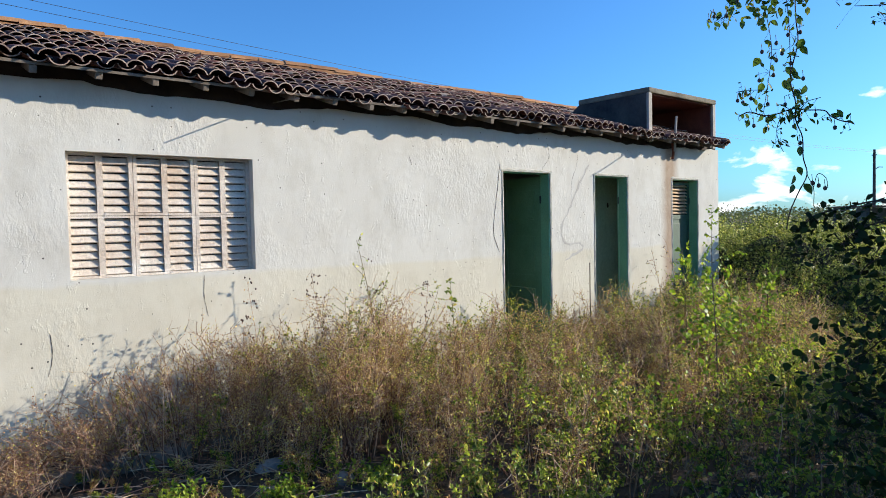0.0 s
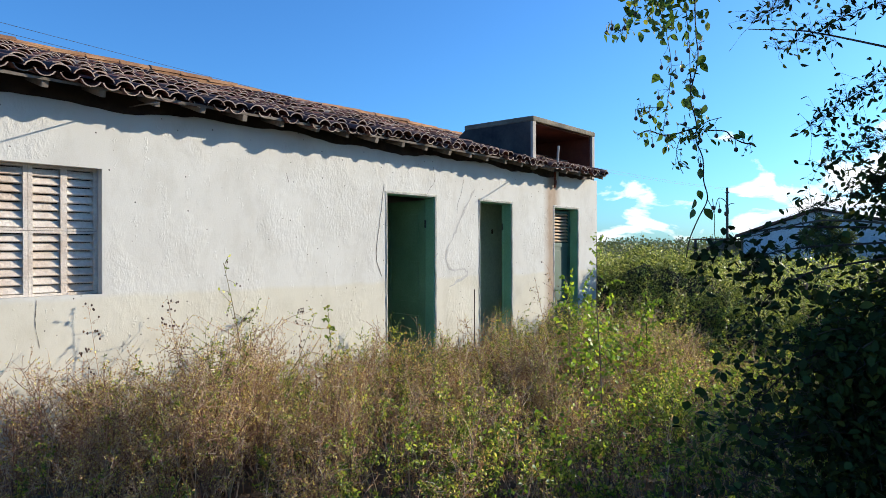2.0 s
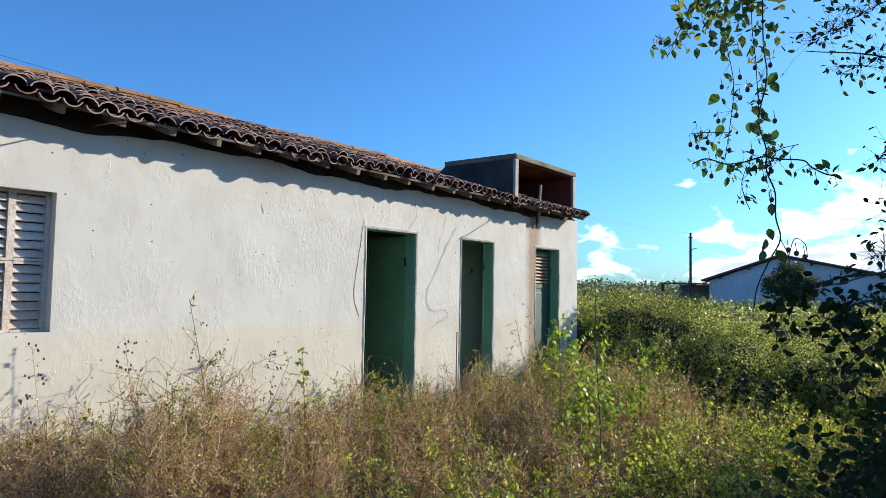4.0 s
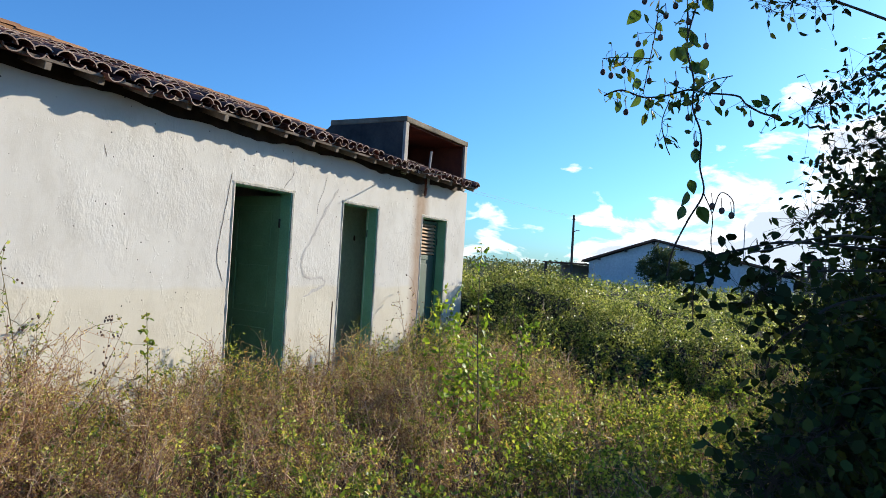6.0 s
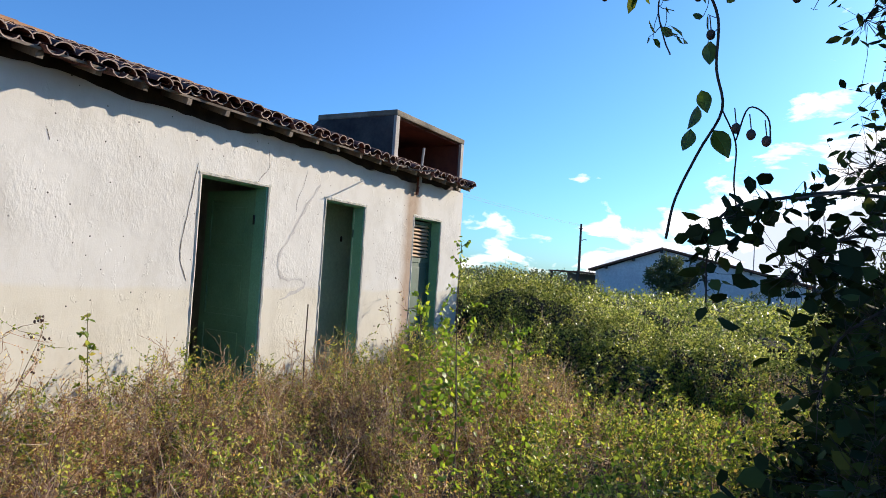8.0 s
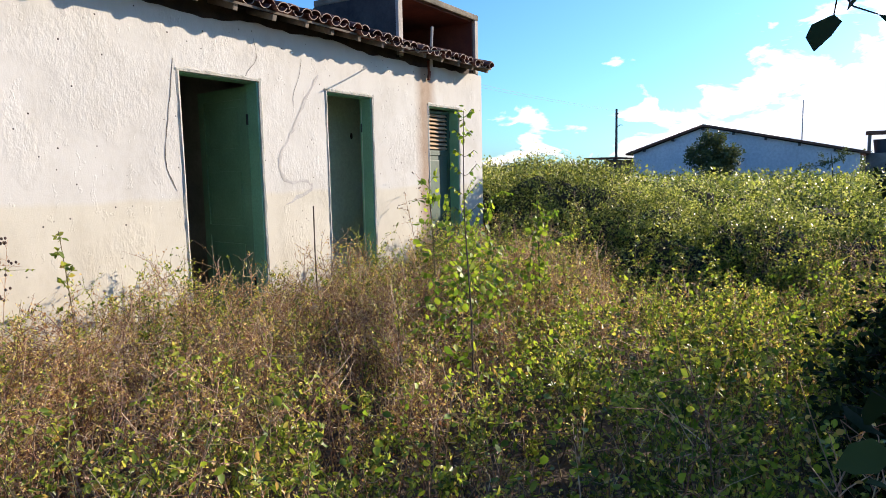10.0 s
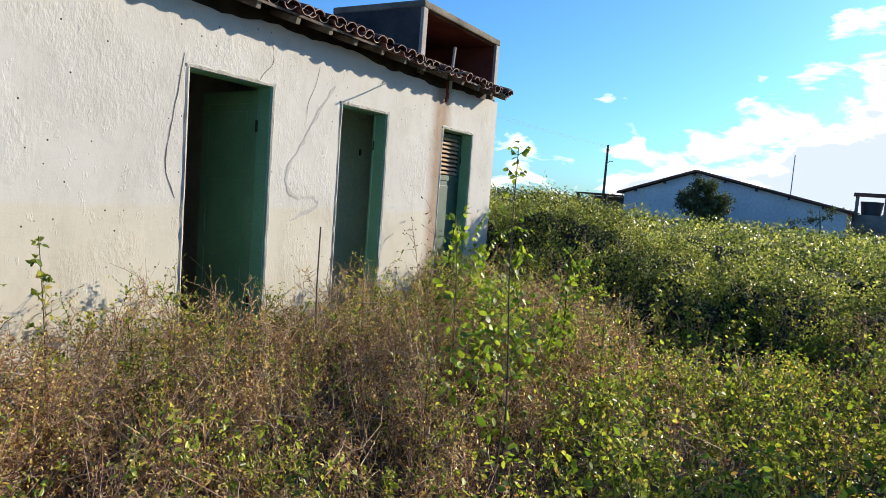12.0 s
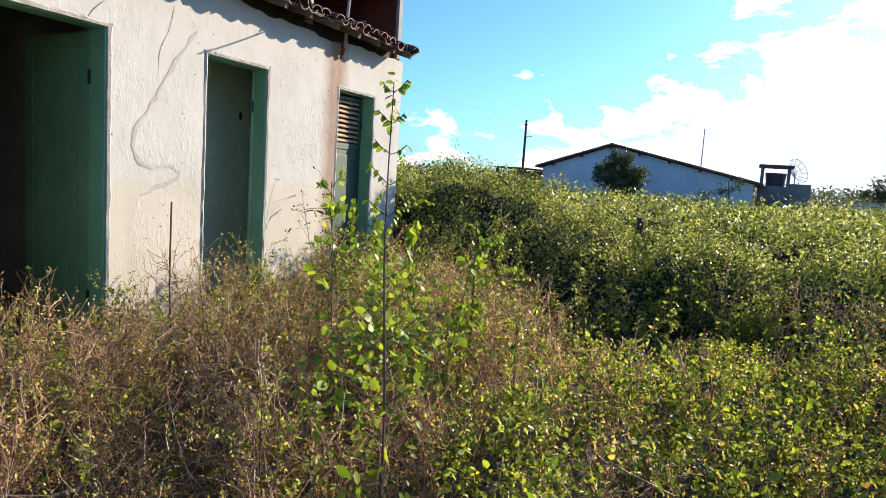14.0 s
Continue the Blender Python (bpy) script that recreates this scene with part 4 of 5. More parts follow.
def build_plant(name, base, top, bend, n_branch, leaf_len, leaf_n, mat, label, stem_r=0.006, spread=0.16, start=0.35, berries=0, stem_mat=M_GSTEM):
    """One upright plant: stem, side twigs, leaves and, on some, dry seed heads."""
    ob = tagged(empty(name, *base), label, "plant")
    A, C = np.array([base]), np.array([top])
    B = (A + C) / 2 + np.array([bend])
    v, f = stem_quads(A, B, C, np.array([stem_r]), np.array([stem_r * 0.35]), 6, 10)
    u = np.linspace(start, 0.98, n_branch)[:, None]
    P = A * (1 - u) ** 2 + 2 * B * u * (1 - u) + C * u * u
    d = sphere_dirs(n_branch, 0.55)
    ln = spread * (1.15 - 0.75 * u) * rng.uniform(0.6, 1.2, (n_branch, 1))
    E = P + d * ln
    v2, f2 = stem_quads(P, (P + E) / 2 + np.array([[0, 0, 0.02]]), E, np.full(n_branch, stem_r * 0.4), np.full(n_branch, stem_r * 0.15), 4, 4)
    stem = place(new("stem", mesh_from("stem", [(np.concatenate([v, v2]), np.concatenate([f, f2 + len(v)]), stem_mat)])), ob)
    j = np.repeat(np.arange(n_branch), leaf_n)
    w = rng.uniform(0.25, 1.05, len(j))[:, None]
    Q = P[j] * (1 - w) + E[j] * w
    L = leaf_len * rng.uniform(0.6, 1.3, len(j))
    D = sphere_dirs(len(j), -0.1) * 0.8 + d[j] * 0.5
    place(new("foliage", mesh_from("foliage", [(*round_leaves(Q, D, sphere_dirs(len(j), 1.2), L, L * 0.62), mat)])), ob)
    if berries:
        for i in rng.choice(n_branch, berries, replace=True):
            s = new("seed_head", SEED_ME)
            s.location = Vector(E[i]) + Vector(rng.normal(size=3) * 0.012)
            place(s, ob)
    return ob


def build_sapling():
    """Slender stem, bare below, with paired upward side twigs and small hanging leaves near the top."""
    base, top = Vector((4.72, 1.70, -0.03)), Vector((4.93, 1.84, 1.62))
    ob = tagged(empty("sapling", *base), "slender sapling with small yellow-green leaves and a bare lower stem", "sapling")
    P = spline([base, base.lerp(top, 0.35) + Vector((0.012, -0.008, 0)), base.lerp(top, 0.7) + Vector((-0.006, 0.006, 0)), top], 6)
    place(part("stem", tube(bmesh.new(), P, [0.0062 * (1 - 0.75 * i / (len(P) - 1)) for i in range(len(P))], 6), M_BARK), ob)
    Q, D, N, L = [], [], [], []
    side = Vector((0.62, -0.78, 0.0))
    for k in range(11):
        u = 0.40 + 0.058 * k
        p = base.lerp(top, u)
        reach = 0.125 * (1.15 - u) + 0.035
        bare = u < 0.58
        for sgn in (-1, 1):
            turn = Matrix.Rotation(random.uniform(-0.7, 0.7), 3, "Z")
            d = (turn @ side * sgn * 0.75 + Vector((0, 0, 0.62))).normalized()
            e = p + d * reach * random.uniform(0.8, 1.15) + Vector((0, 0, random.uniform(-0.01, 0.015)))
            place(part("twig", tube(bmesh.new(), spline([p, p.lerp(e, 0.5) + Vector((0, 0, -0.006)), e], 3), 0.0016, 4), M_BARK), ob)
            if bare:
                continue
            for q in range(5):
                Q.append(p.lerp(e, 0.35 + 0.16 * q))
                D.append(d * 0.5 + Vector((random.uniform(-0.6, 0.6), random.uniform(-0.6, 0.6), -0.75)))
                N.append((random.uniform(-1, 1), random.uniform(-1, 1), 0.7))
                L.append(random.uniform(0.018, 0.034))
    for q in range(16):
        Q.append(top + Vector((0, 0, -0.012 * q + 0.02)))
        D.append((random.uniform(-1, 1), random.uniform(-1, 1), random.uniform(-0.8, 0.3)))
        N.append((random.uniform(-1, 1), random.uniform(-1, 1), 0.8))
        L.append(random.uniform(0.018, 0.036))
    Q, D, N, L = np.array([tuple(q) for q in Q]), np.array([tuple(q) for q in D]), np.array(N), np.array(L)
    place(new("foliage", mesh_from("foliage", [(*round_leaves(Q, D, N, L, L * 0.66), M_BROADLEAF)])), ob)
    return ob


build_sapling()


def build_arching_vine(name, arms, leaf, label):
    """Arching shoots with heart-shaped leaves hanging in pairs."""
    ob = tagged(empty(name, *arms[0][0]), label, "plant")
    Q, D, N, L = [], [], [], []
    for pts in arms:
        P = spline(pts, 8)
        place(part("shoot", tube(bmesh.new(), P, [0.0045 * (1 - 0.7 * i / (len(P) - 1)) for i in range(len(P))], 5), M_GSTEM), ob)
        for i in range(len(P) // 4, len(P)):
            along = (P[i] - P[i - 1]).normalized()
            for sgn in (-1, 1):
                out = along.cross(Vector((0, 0, 1))) * sgn
                Q.append(tuple(P[i] + out * 0.008))
                D.append(tuple(out * 0.55 + along * 0.35 + Vector((random.uniform(-0.3, 0.3), random.uniform(-0.3, 0.3), -0.75))))
                N.append((random.uniform(-0.5, 0.5) + along.x, random.uniform(-0.5, 0.5) + along.y, 0.6))
                L.append(leaf * random.uniform(0.55, 1.2) * (1.1 - 0.5 * i / len(P)))
    Q, D, N, L = np.array(Q), np.array(D), np.array(N), np.array(L)
    place(new("foliage", mesh_from("foliage", [(*round_leaves(Q, D, N, L, L * 0.85), M_BROADLEAF)])), ob)
    return ob


build_arching_vine("climbing_vine", [[(7.95, 3.55, 0.0), (7.85, 3.5, 0.6), (7.75, 3.45, 1.05), (7.80, 3.36, 1.28)], [(7.95, 3.55, 0.0), (7.95, 3.5, 0.55), (8.0, 3.4, 0.95), (8.12, 3.25, 1.12), (8.2, 3.15, 1.10)],
                                     [(7.95, 3.55, 0.0), (7.75, 3.55, 0.5), (7.5, 3.5, 0.95), (7.42, 3.45, 1.12)], [(7.95, 3.55, 0.0), (7.7, 3.4, 0.55), (7.35, 3.2, 0.9), (7.2, 3.1, 1.0)]],
                   0.062, "climbing vine with bright heart-shaped leaves before a narrow door")
build_arching_vine("climbing_vine", [[(6.0, 2.1, 0.0), (6.1, 2.05, 0.5), (6.2, 2.0, 0.92), (6.35, 1.92, 1.05)], [(6.0, 2.1, 0.0), (6.2, 2.1, 0.45), (6.45, 2.0, 0.80), (6.62, 1.9, 0.86)],
                                     [(6.0, 2.1, 0.0), (5.95, 2.15, 0.5), (5.85, 2.2, 0.95), (5.92, 2.2, 1.12)]],
                   0.055, "leafy vine with drooping bright green leaves over dry weeds")
build_plant("leafy_weed", (6.35, 2.05, -0.02), (6.25, 2.02, 1.10), (0.03, 0, 0), 16, 0.050, 6, M_BROADLEAF, "leafy green weed with broad drooping leaves", 0.008, 0.16, 0.45, stem_mat=M_BARK)
build_plant("leafy_weed", (5.62, 2.45, -0.02), (5.58, 2.47, 1.28), (0.04, 0, 0), 18, 0.050, 4, M_BROADLEAF, "bright yellow-green leafy weed above the dry weeds", 0.006, 0.26, 0.55)
build_plant("tall_weed", (3.30, 3.90, -0.02), (3.10, 4.02, 1.42), (0.05, 0, 0), 20, 0.026, 3, M_WEEDLEAF, "tall thin weed with sparse small leaves", 0.005, 0.26, 0.3, 14)
build_plant("tall_weed", (4.10, 3.90, -0.02), (4.06, 3.95, 1.04), (0.02, 0, 0), 20, 0.034, 5, M_WEEDLEAF, "upright pale green leafy weed before the wall", 0.005, 0.10, 0.35)
build_plant("seed_weed", (2.78, 3.85, -0.02), (2.62, 3.95, 1.20), (0.0, 0.02, 0), 14, 0.016, 1, M_DRYLEAF, "thin dry weed with dark seed heads", 0.003, 0.13, 0.62, 26, M_TWIG)
build_plant("seed_weed", (3.62, 3.85, -0.02), (3.78, 3.92, 1.02), (0.0, 0.02, 0), 14, 0.016, 1, M_DRYLEAF, "thin dry weed with dark seed heads", 0.003, 0.13, 0.62, 26, M_TWIG)
build_plant("seed_weed", (2.25, 3.9, -0.02), (2.12, 4.02, 1.16), (0.0, 0.02, 0), 14, 0.016, 1, M_DRYLEAF, "thin dry weed with dark seed heads", 0.003, 0.12, 0.62, 22, M_TWIG)
build_plant("seed_weed", (8.35, 4.0, -0.02), (8.2, 4.25, 1.25), (0.0, 0.0, 0), 20, 0.016, 2, M_DRYLEAF, "thin dry weed with dark seed heads", 0.005, 0.3, 0.3, 22, M_TWIG)
build_plant("seed_weed", (8.05, 4.1, -0.02), (7.95, 4.3, 1.1), (0.0, 0.0, 0), 20, 0.016, 2, M_DRYLEAF, "thin dry weed with dark seed heads", 0.005, 0.28, 0.3, 22, M_TWIG)
for p in ((7.75, 1.75, 0.90), (5.55, 1.55, 0.82), (7.5, 1.1, 0.72), (8.3, 2.4, 0.95), (9.3, 3.3, 1.15)):
    build_plant("upright_weed", (p[0], p[1], -0.03), (p[0] + 0.05, p[1] + 0.03, p[2]), (0.02, 0, 0), 26, 0.022, 7, M_WEEDLEAF, "upright green weed with small crowded leaves", 0.004, 0.13, 0.3)
build_stick("bare_stick", [(6.02, 3.80, -0.03), (6.0, 3.83, 0.5), (6.01, 3.84, 1.08)], 0.006, "bare upright dead stick among the weeds", "stick", M_BARK)


def build_broad_vines():
    """Broad-leaved creeper over the weeds."""
    n = 1100
    t = rng.uniform(0, 1, n)
    x = 4.9 + 1.9 * t + rng.normal(size=n) * 0.16
    y = 1.75 + 1.0 * t + 0.20 * np.sin(t * 9) + rng.normal(size=n) * 0.10
    z = weed_top(x, y) * rng.uniform(0.55, 1.28, n)
    P = np.stack([x, y, z], 1)
    L = rng.uniform(0.020, 0.056, n)
    tagged(new("creeper", mesh_from("creeper", [(*round_leaves(P, sphere_dirs(n, -0.3), sphere_dirs(n, 1.3), L, L * 0.75), M_BROADLEAF)])), "bright green broad-leaved creeper over the dry weeds", "creeper", kind="stuff")
    n = 1800
    x, y = rng.uniform(2.6, 8.0, n), rng.uniform(-0.6, 1.7, n)
    z = weed_top(x, y) * rng.uniform(0.6, 1.12, n)
    P = np.stack([x, y, z], 1)
    L = rng.uniform(0.016, 0.040, n)
    tagged(new("creeper", mesh_from("creeper_low", [(*round_leaves(P, sphere_dirs(n, -0.3), sphere_dirs(n, 1.3), L, L * 0.7), M_BROADLEAF)])), "bright green broad-leaved creeper over the green weeds", "creeper", kind="stuff")


build_broad_vines()


# ---- thicket beyond the house ----
def thicket_top(x, y):
    """Height of the bushes from the far end of the house to the fields."""
    h = 0.82 + 0.13 * wave(x, y, 0.9) + 0.23 * wave(x, y, 2.1) + 0.15 * wave(x, y, 5.3)
    h = h + 0.46 * np.exp(-((x - 11.5) / 2.0) ** 2) * np.clip((y - 2.3) / 1.5, 0, 1)
    front = 9.55 + 0.7 * wave(y, y * 0.3, 1.7) + 0.85 * np.clip((y - 2.4) / 1.2, 0, 1) - 0.25 * np.clip(-y, 0, 2)
    h = h * (0.18 + 0.82 / (1 + np.exp(-(x - front) / 0.12)))
    return np.where((x < 10.25) & (y > 4.2), 0.0, h)


def mound_height(x, y, cx, cy, r, top):
    """Rounded bushes grown into one another: the highest dome at each place."""
    z = 0.38 * thicket_top(x, y)
    for i in range(len(cx)):
        d2 = ((x - cx[i]) ** 2 + (y - cy[i]) ** 2) / r[i] ** 2
        z = np.maximum(z, np.where(d2 < 1, top[i] * (0.42 + 0.58 * np.sqrt(np.clip(1 - d2, 0, 1))), 0))
    return z + 0.05 * wave(x, y, 9.0) * (z > 0.2)


def build_thicket():
    P, D, N, L, chunks = [], [], [], [], []
    for step, (xa, xb, ya, yb), count, ra, rb, per, size in ((0.06, (8.7, 11.7, -2.8, 6.4), 105, 0.26, 0.66, 1700, 0.038), (0.14, (11.7, 17.0, -5.0, 9.0), 190, 0.38, 0.85, 560, 0.058), (0.5, (17.0, 46.0, -10.0, 16.0), 260, 0.9, 1.9, 46, 0.10)):
        cx, cy = rng.uniform(xa - 0.2, xb, count), rng.uniform(ya, yb, count)
        r = rng.uniform(ra, rb, count)
        top = thicket_top(cx, cy) * rng.uniform(0.86, 1.16, count)
        ok = (top > 0.55) & ~((cx - r < 10.15) & (cy + r > 4.35))
        cx, cy, r, top = cx[ok], cy[ok], r[ok], top[ok]
        X, Y = np.meshgrid(np.arange(xa, xb + step, step), np.arange(ya, yb + step, step), indexing="ij")
        Z = mound_height(X, Y, cx, cy, r, top)
        Z = np.where((X < 10.15) & (Y > 4.3), 0.0, Z)
        Z[0, :] *= 0.15          # the stretch closes down to the ground at its near edge
        G = np.stack([X, Y, Z], -1)
        # added dark sheet under the leaves, standing in for the shade inside the bushes
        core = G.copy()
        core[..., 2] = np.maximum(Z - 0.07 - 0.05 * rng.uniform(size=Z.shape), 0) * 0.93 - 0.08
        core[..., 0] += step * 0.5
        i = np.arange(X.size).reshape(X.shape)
        chunks.append((core.reshape(-1, 3), np.stack([i[:-1, :-1], i[1:, :-1], i[1:, 1:], i[:-1, 1:]], -1).reshape(-1, 4), M_SHADE_CORE))
        # leaves all over the skin, by its area
        a, b, c = G[:-1, :-1].reshape(-1, 3), G[1:, :-1].reshape(-1, 3), G[:-1, 1:].reshape(-1, 3)
        nrm = np.cross(b - a, c - a)
        area = np.linalg.norm(nrm, axis=1) * (a[:, 2] > 0.10)
        n = int(per * area.sum())
        k = rng.choice(len(a), n, p=area / area.sum())
        u, v = rng.uniform(size=(n, 1)), rng.uniform(size=(n, 1))
        nn = unit(nrm)[k]
        q = a[k] + (b - a)[k] * u + (c - a)[k] * v + nn * (rng.normal(0.0, 1.3, (n, 1)) * size) + rng.normal(size=(n, 3)) * size * 0.6
        g = (q[:, 2] > 0.02) & ~((q[:, 0] < 10.12) & (q[:, 1] > 4.3))
        P.append(q[g])
        D.append((sphere_dirs(n, -0.15) + nn * 0.35)[g])
        N.append((nn * 0.5 + sunward(n, 0.6) * 0.9)[g])
        L.append((size * rng.uniform(0.6, 1.35, n))[g])
    P, D, N, L = (np.concatenate(q) for q in (P, D, N, L))
    chunks.append((*leaf_quads(P, D, N, L, L * 0.62, 0.16), M_HEDGELEAF))
    # short leafy sprigs that break the outline
    pick = rng.choice(np.flatnonzero((P[:, 2] > 0.6) & (P[:, 0] < 17)), 2600, replace=False)
    A = P[pick] - np.array([0, 0, 0.03])
    h = rng.uniform(0.06, 0.26, len(A)) * (1 + 0.5 * (rng.uniform(size=len(A)) > 0.9))
    C = A + np.column_stack([rng.normal(size=(len(A), 2)) * 0.06, h])
    chunks.append((*stem_quads(A, (A + C) / 2 + rng.normal(size=A.shape) * 0.015, C, np.full(len(A), 0.003), np.full(len(A), 0.0012), 3, 3), M_GSTEM))
    k = np.repeat(np.arange(len(A)), 14)
    u = rng.uniform(0.1, 1.05, (len(k), 1))
    Q = A[k] + (C - A)[k] * u + rng.normal(size=(len(k), 3)) * 0.022
    L = rng.uniform(0.018, 0.036, len(k))
    chunks.append((*leaf_quads(Q, sphere_dirs(len(k), 0.2), sphere_dirs(len(k), 1), L, L * 0.6), M_HEDGELEAF))
    tagged(new("thicket", mesh_from("thicket", chunks)), "dense waist-high green thicket, dark on its shaded side", "bushes", kind="stuff")


# near-black colour carries the shade between the leaves
M_SHADE_CORE = surface("thicket_shade_core", (0.018, 0.016, 0.010), (0.05, 0.048, 0.028), 4.0, 30, 0.97, 0.9, 0.03)
build_thicket()


def build_post(x, y, z, r):
    """Weathered fence post with a rough sawn top."""
    bm = tube(bmesh.new(), spline([(x, y, -0.05), (x + 0.02, y, z * 0.5), (x, y + 0.015, z)], 4), [r * (1.05 - 0.02 * i) for i in range(9)], 8)
    for v in bm.verts:
        v.co += Vector((1, 1, 1.6 if v.co.z > z - 0.01 else 0)) * r * 0.22 * noise.noise(v.co * 21)
    tagged(part("fence_post", bm, M_BARK), "grey weathered wooden fence post standing in the thicket", "fence post", "fence posts")


for p in ((11.9, 1.85, 0.96, 0.055), (11.35, 4.45, 1.24, 0.035), (13.2, 3.4, 1.15, 0.04)):
    build_post(*p)

# ---- trees ----
def build_tree(name, base, limbs, clumps, leaf_len, n_leaf, mat, label, trunk_r=0.06, shape=0.62):
    """Trunk with tapered limbs, and a crown of many leaves gathered in uneven clumps."""
    ob = tagged(empty(name, *base), label, "tree")
    for k, pts in enumerate(limbs):
        r = trunk_r if k == 0 else trunk_r * 0.13
        P = spline(pts, 5)
        bm = tube(bmesh.new(), P, [r * (1 - 0.8 * i / (len(P) - 1)) for i in range(len(P))], 8)
        place(part("trunk" if k == 0 else "limb", bm, M_BARK), ob)
    tot = sum(c[3] ** 2 for c in clumps)
    Q, D, S = [], [], []
    for cx, cy, cz, r in clumps:
        n = int(n_leaf * r * r / tot)
        m = max(6, n // 26)
        ends = np.array([cx, cy, cz]) + sphere_dirs(m) * (r * rng.uniform(0.25, 1.0, (m, 1)) ** 0.6) * np.array([1, 1, 0.85])
        mid = np.array([cx, cy, cz]) + (ends - np.array([cx, cy, cz])) * 0.35 + rng.normal(size=(m, 3)) * 0.05
        S.append((mid, ends))
        k = rng.integers(0, m, n)
        u = rng.uniform(0.1, 1.08, (n, 1))
        Q.append(mid[k] + (ends - mid)[k] * u + rng.normal(size=(n, 3)) * leaf_len * 0.6)
        D.append(unit((ends - mid)[k]) * 0.7 + sphere_dirs(n, -0.2))
    Q, D = np.concatenate(Q), np.concatenate(D)
    L = leaf_len * rng.uniform(0.55, 1.3, len(Q))
    A, C = np.concatenate([s[0] for s in S]), np.concatenate([s[1] for s in S])
    tw = stem_quads(A, (A + C) / 2 + rng.normal(size=A.shape) * 0.02, C, np.full(len(A), leaf_len * 0.09), np.full(len(A), leaf_len * 0.03), 3, 3)
    crown = new("crown", mesh_from("crown", [(*oval_leaves(Q, D, sphere_dirs(len(Q), 1.0), L, L * shape), mat), (*tw, M_BARK)]))
    place(crown, ob)
    return ob


# the dark tree beside the path; its drooping branches hang towards the path
build_tree("yard_tree", (3.75, -1.30, -0.05),
           [[(3.75, -1.30, -0.05), (3.70, -1.22, 0.7), (3.55, -1.0, 1.4), (3.5, -0.9, 2.3), (3.6, -0.9, 3.1)],
            [(3.6, -1.1, 1.1), (3.2, -0.6, 1.5), (2.8, -0.15, 1.62), (2.5, 0.1, 1.56)],
            [(3.55, -1.0, 1.6), (3.3, -0.5, 2.1), (3.05, -0.05, 2.3), (2.95, 0.2, 2.35)],
            [(3.5, -0.9, 2.2), (2.9, -0.6, 2.7), (2.6, 0.1, 2.75), (2.48, 0.3, 2.6)],
            [(3.65, -1.2, 0.6), (3.1, -0.6, 0.9), (2.9, -0.1, 0.95)]],
           [(3.55, -0.95, 1.3, 0.62), (3.7, -0.85, 2.0, 0.62), (3.5, -1.0, 2.75, 0.72), (3.35, -0.42, 0.75, 0.46), (3.35, -0.40, 1.25, 0.44), (3.45, -0.45, 1.75, 0.42), (3.40, -0.42, 0.30, 0.42), (3.6, -0.55, 2.2, 0.42), (2.85, -0.50, 0.55, 0.38), (2.95, -0.55, 1.0, 0.38), (2.78, -0.10, 0.55, 0.28), (2.92, -0.15, 0.95, 0.30), (2.75, -0.18, 1.2, 0.20), (2.65, -0.06, 0.30, 0.25),
            (4.2, -1.4, 1.6, 0.8), (3.0, -1.3, 1.9, 0.6), (3.0, -1.2, 1.0, 0.6), (4.1, -1.3, 2.6, 0.75), (3.05, -0.35, 0.55, 0.36)],
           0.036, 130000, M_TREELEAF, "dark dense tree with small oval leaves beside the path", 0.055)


build_tree("yard_shrub", (5.5, -0.75, -0.05),
           [[(5.5, -0.75, -0.05), (5.48, -0.72, 0.5), (5.55, -0.7, 1.0), (5.6, -0.7, 1.6)], [(5.5, -0.74, 0.3), (5.2, -0.4, 0.5), (4.95, -0.05, 0.6)], [(5.52, -0.72, 0.5), (5.9, -0.62, 0.7), (6.2, -0.68, 0.9)], [(5.48, -0.72, 0.35), (5.0, -0.5, 0.6), (4.65, -0.45, 0.8)]],
           [(5.5, -0.8, 0.9, 0.55), (5.9, -0.6, 0.6, 0.5), (5.2, -0.45, 0.5, 0.5), (4.65, -0.12, 0.32, 0.38), (5.0, 0.02, 0.50, 0.34), (6.3, -0.7, 0.9, 0.5), (5.6, -0.75, 1.4, 0.5), (4.6, -0.55, 0.8, 0.42), (4.2, -0.25, 0.30, 0.34), (5.6, -0.38, 0.95, 0.42), (5.15, -0.25, 0.72, 0.40), (4.35, 0.02, 0.45, 0.28), (4.0, -0.15, 0.60, 0.30), (3.75, -0.05, 0.36, 0.28), (6.2, -0.38, 1.2, 0.45), (6.7, -0.5, 1.35, 0.5)],
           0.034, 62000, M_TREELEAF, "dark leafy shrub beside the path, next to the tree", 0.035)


def build_branch(name, pts, leaf_len, n, spread, mat, label, r=0.004, shape=0.8):
    """A drooping branch of the tree with its leaves."""
    ob = tagged(empty(name, *pts[0]), label, "branch")
    P = spline(pts, 6)
    place(part("stem", tube(bmesh.new(), P, [r * (1 - 0.7 * i / (len(P) - 1)) for i in range(len(P))], 5), M_VINE), ob)
    P = np.array([tuple(p) for p in P])
    k = rng.integers(len(P) // 6, len(P), n)
    Q = P[k] + rng.normal(size=(n, 3)) * spread
    L = leaf_len * rng.uniform(0.65, 1.25, n)
    tw = stem_quads(P[k], (P[k] + Q) / 2 + rng.normal(size=Q.shape) * 0.008, Q, np.full(n, 0.0007), np.full(n, 0.0004), 3, 3)
    place(new("foliage", mesh_from("foliage", [(*round_leaves(Q, sphere_dirs(n, -0.5), sphere_dirs(n, 0.8), L, L * shape), mat), (*tw, M_VINE)])), ob)
    return ob


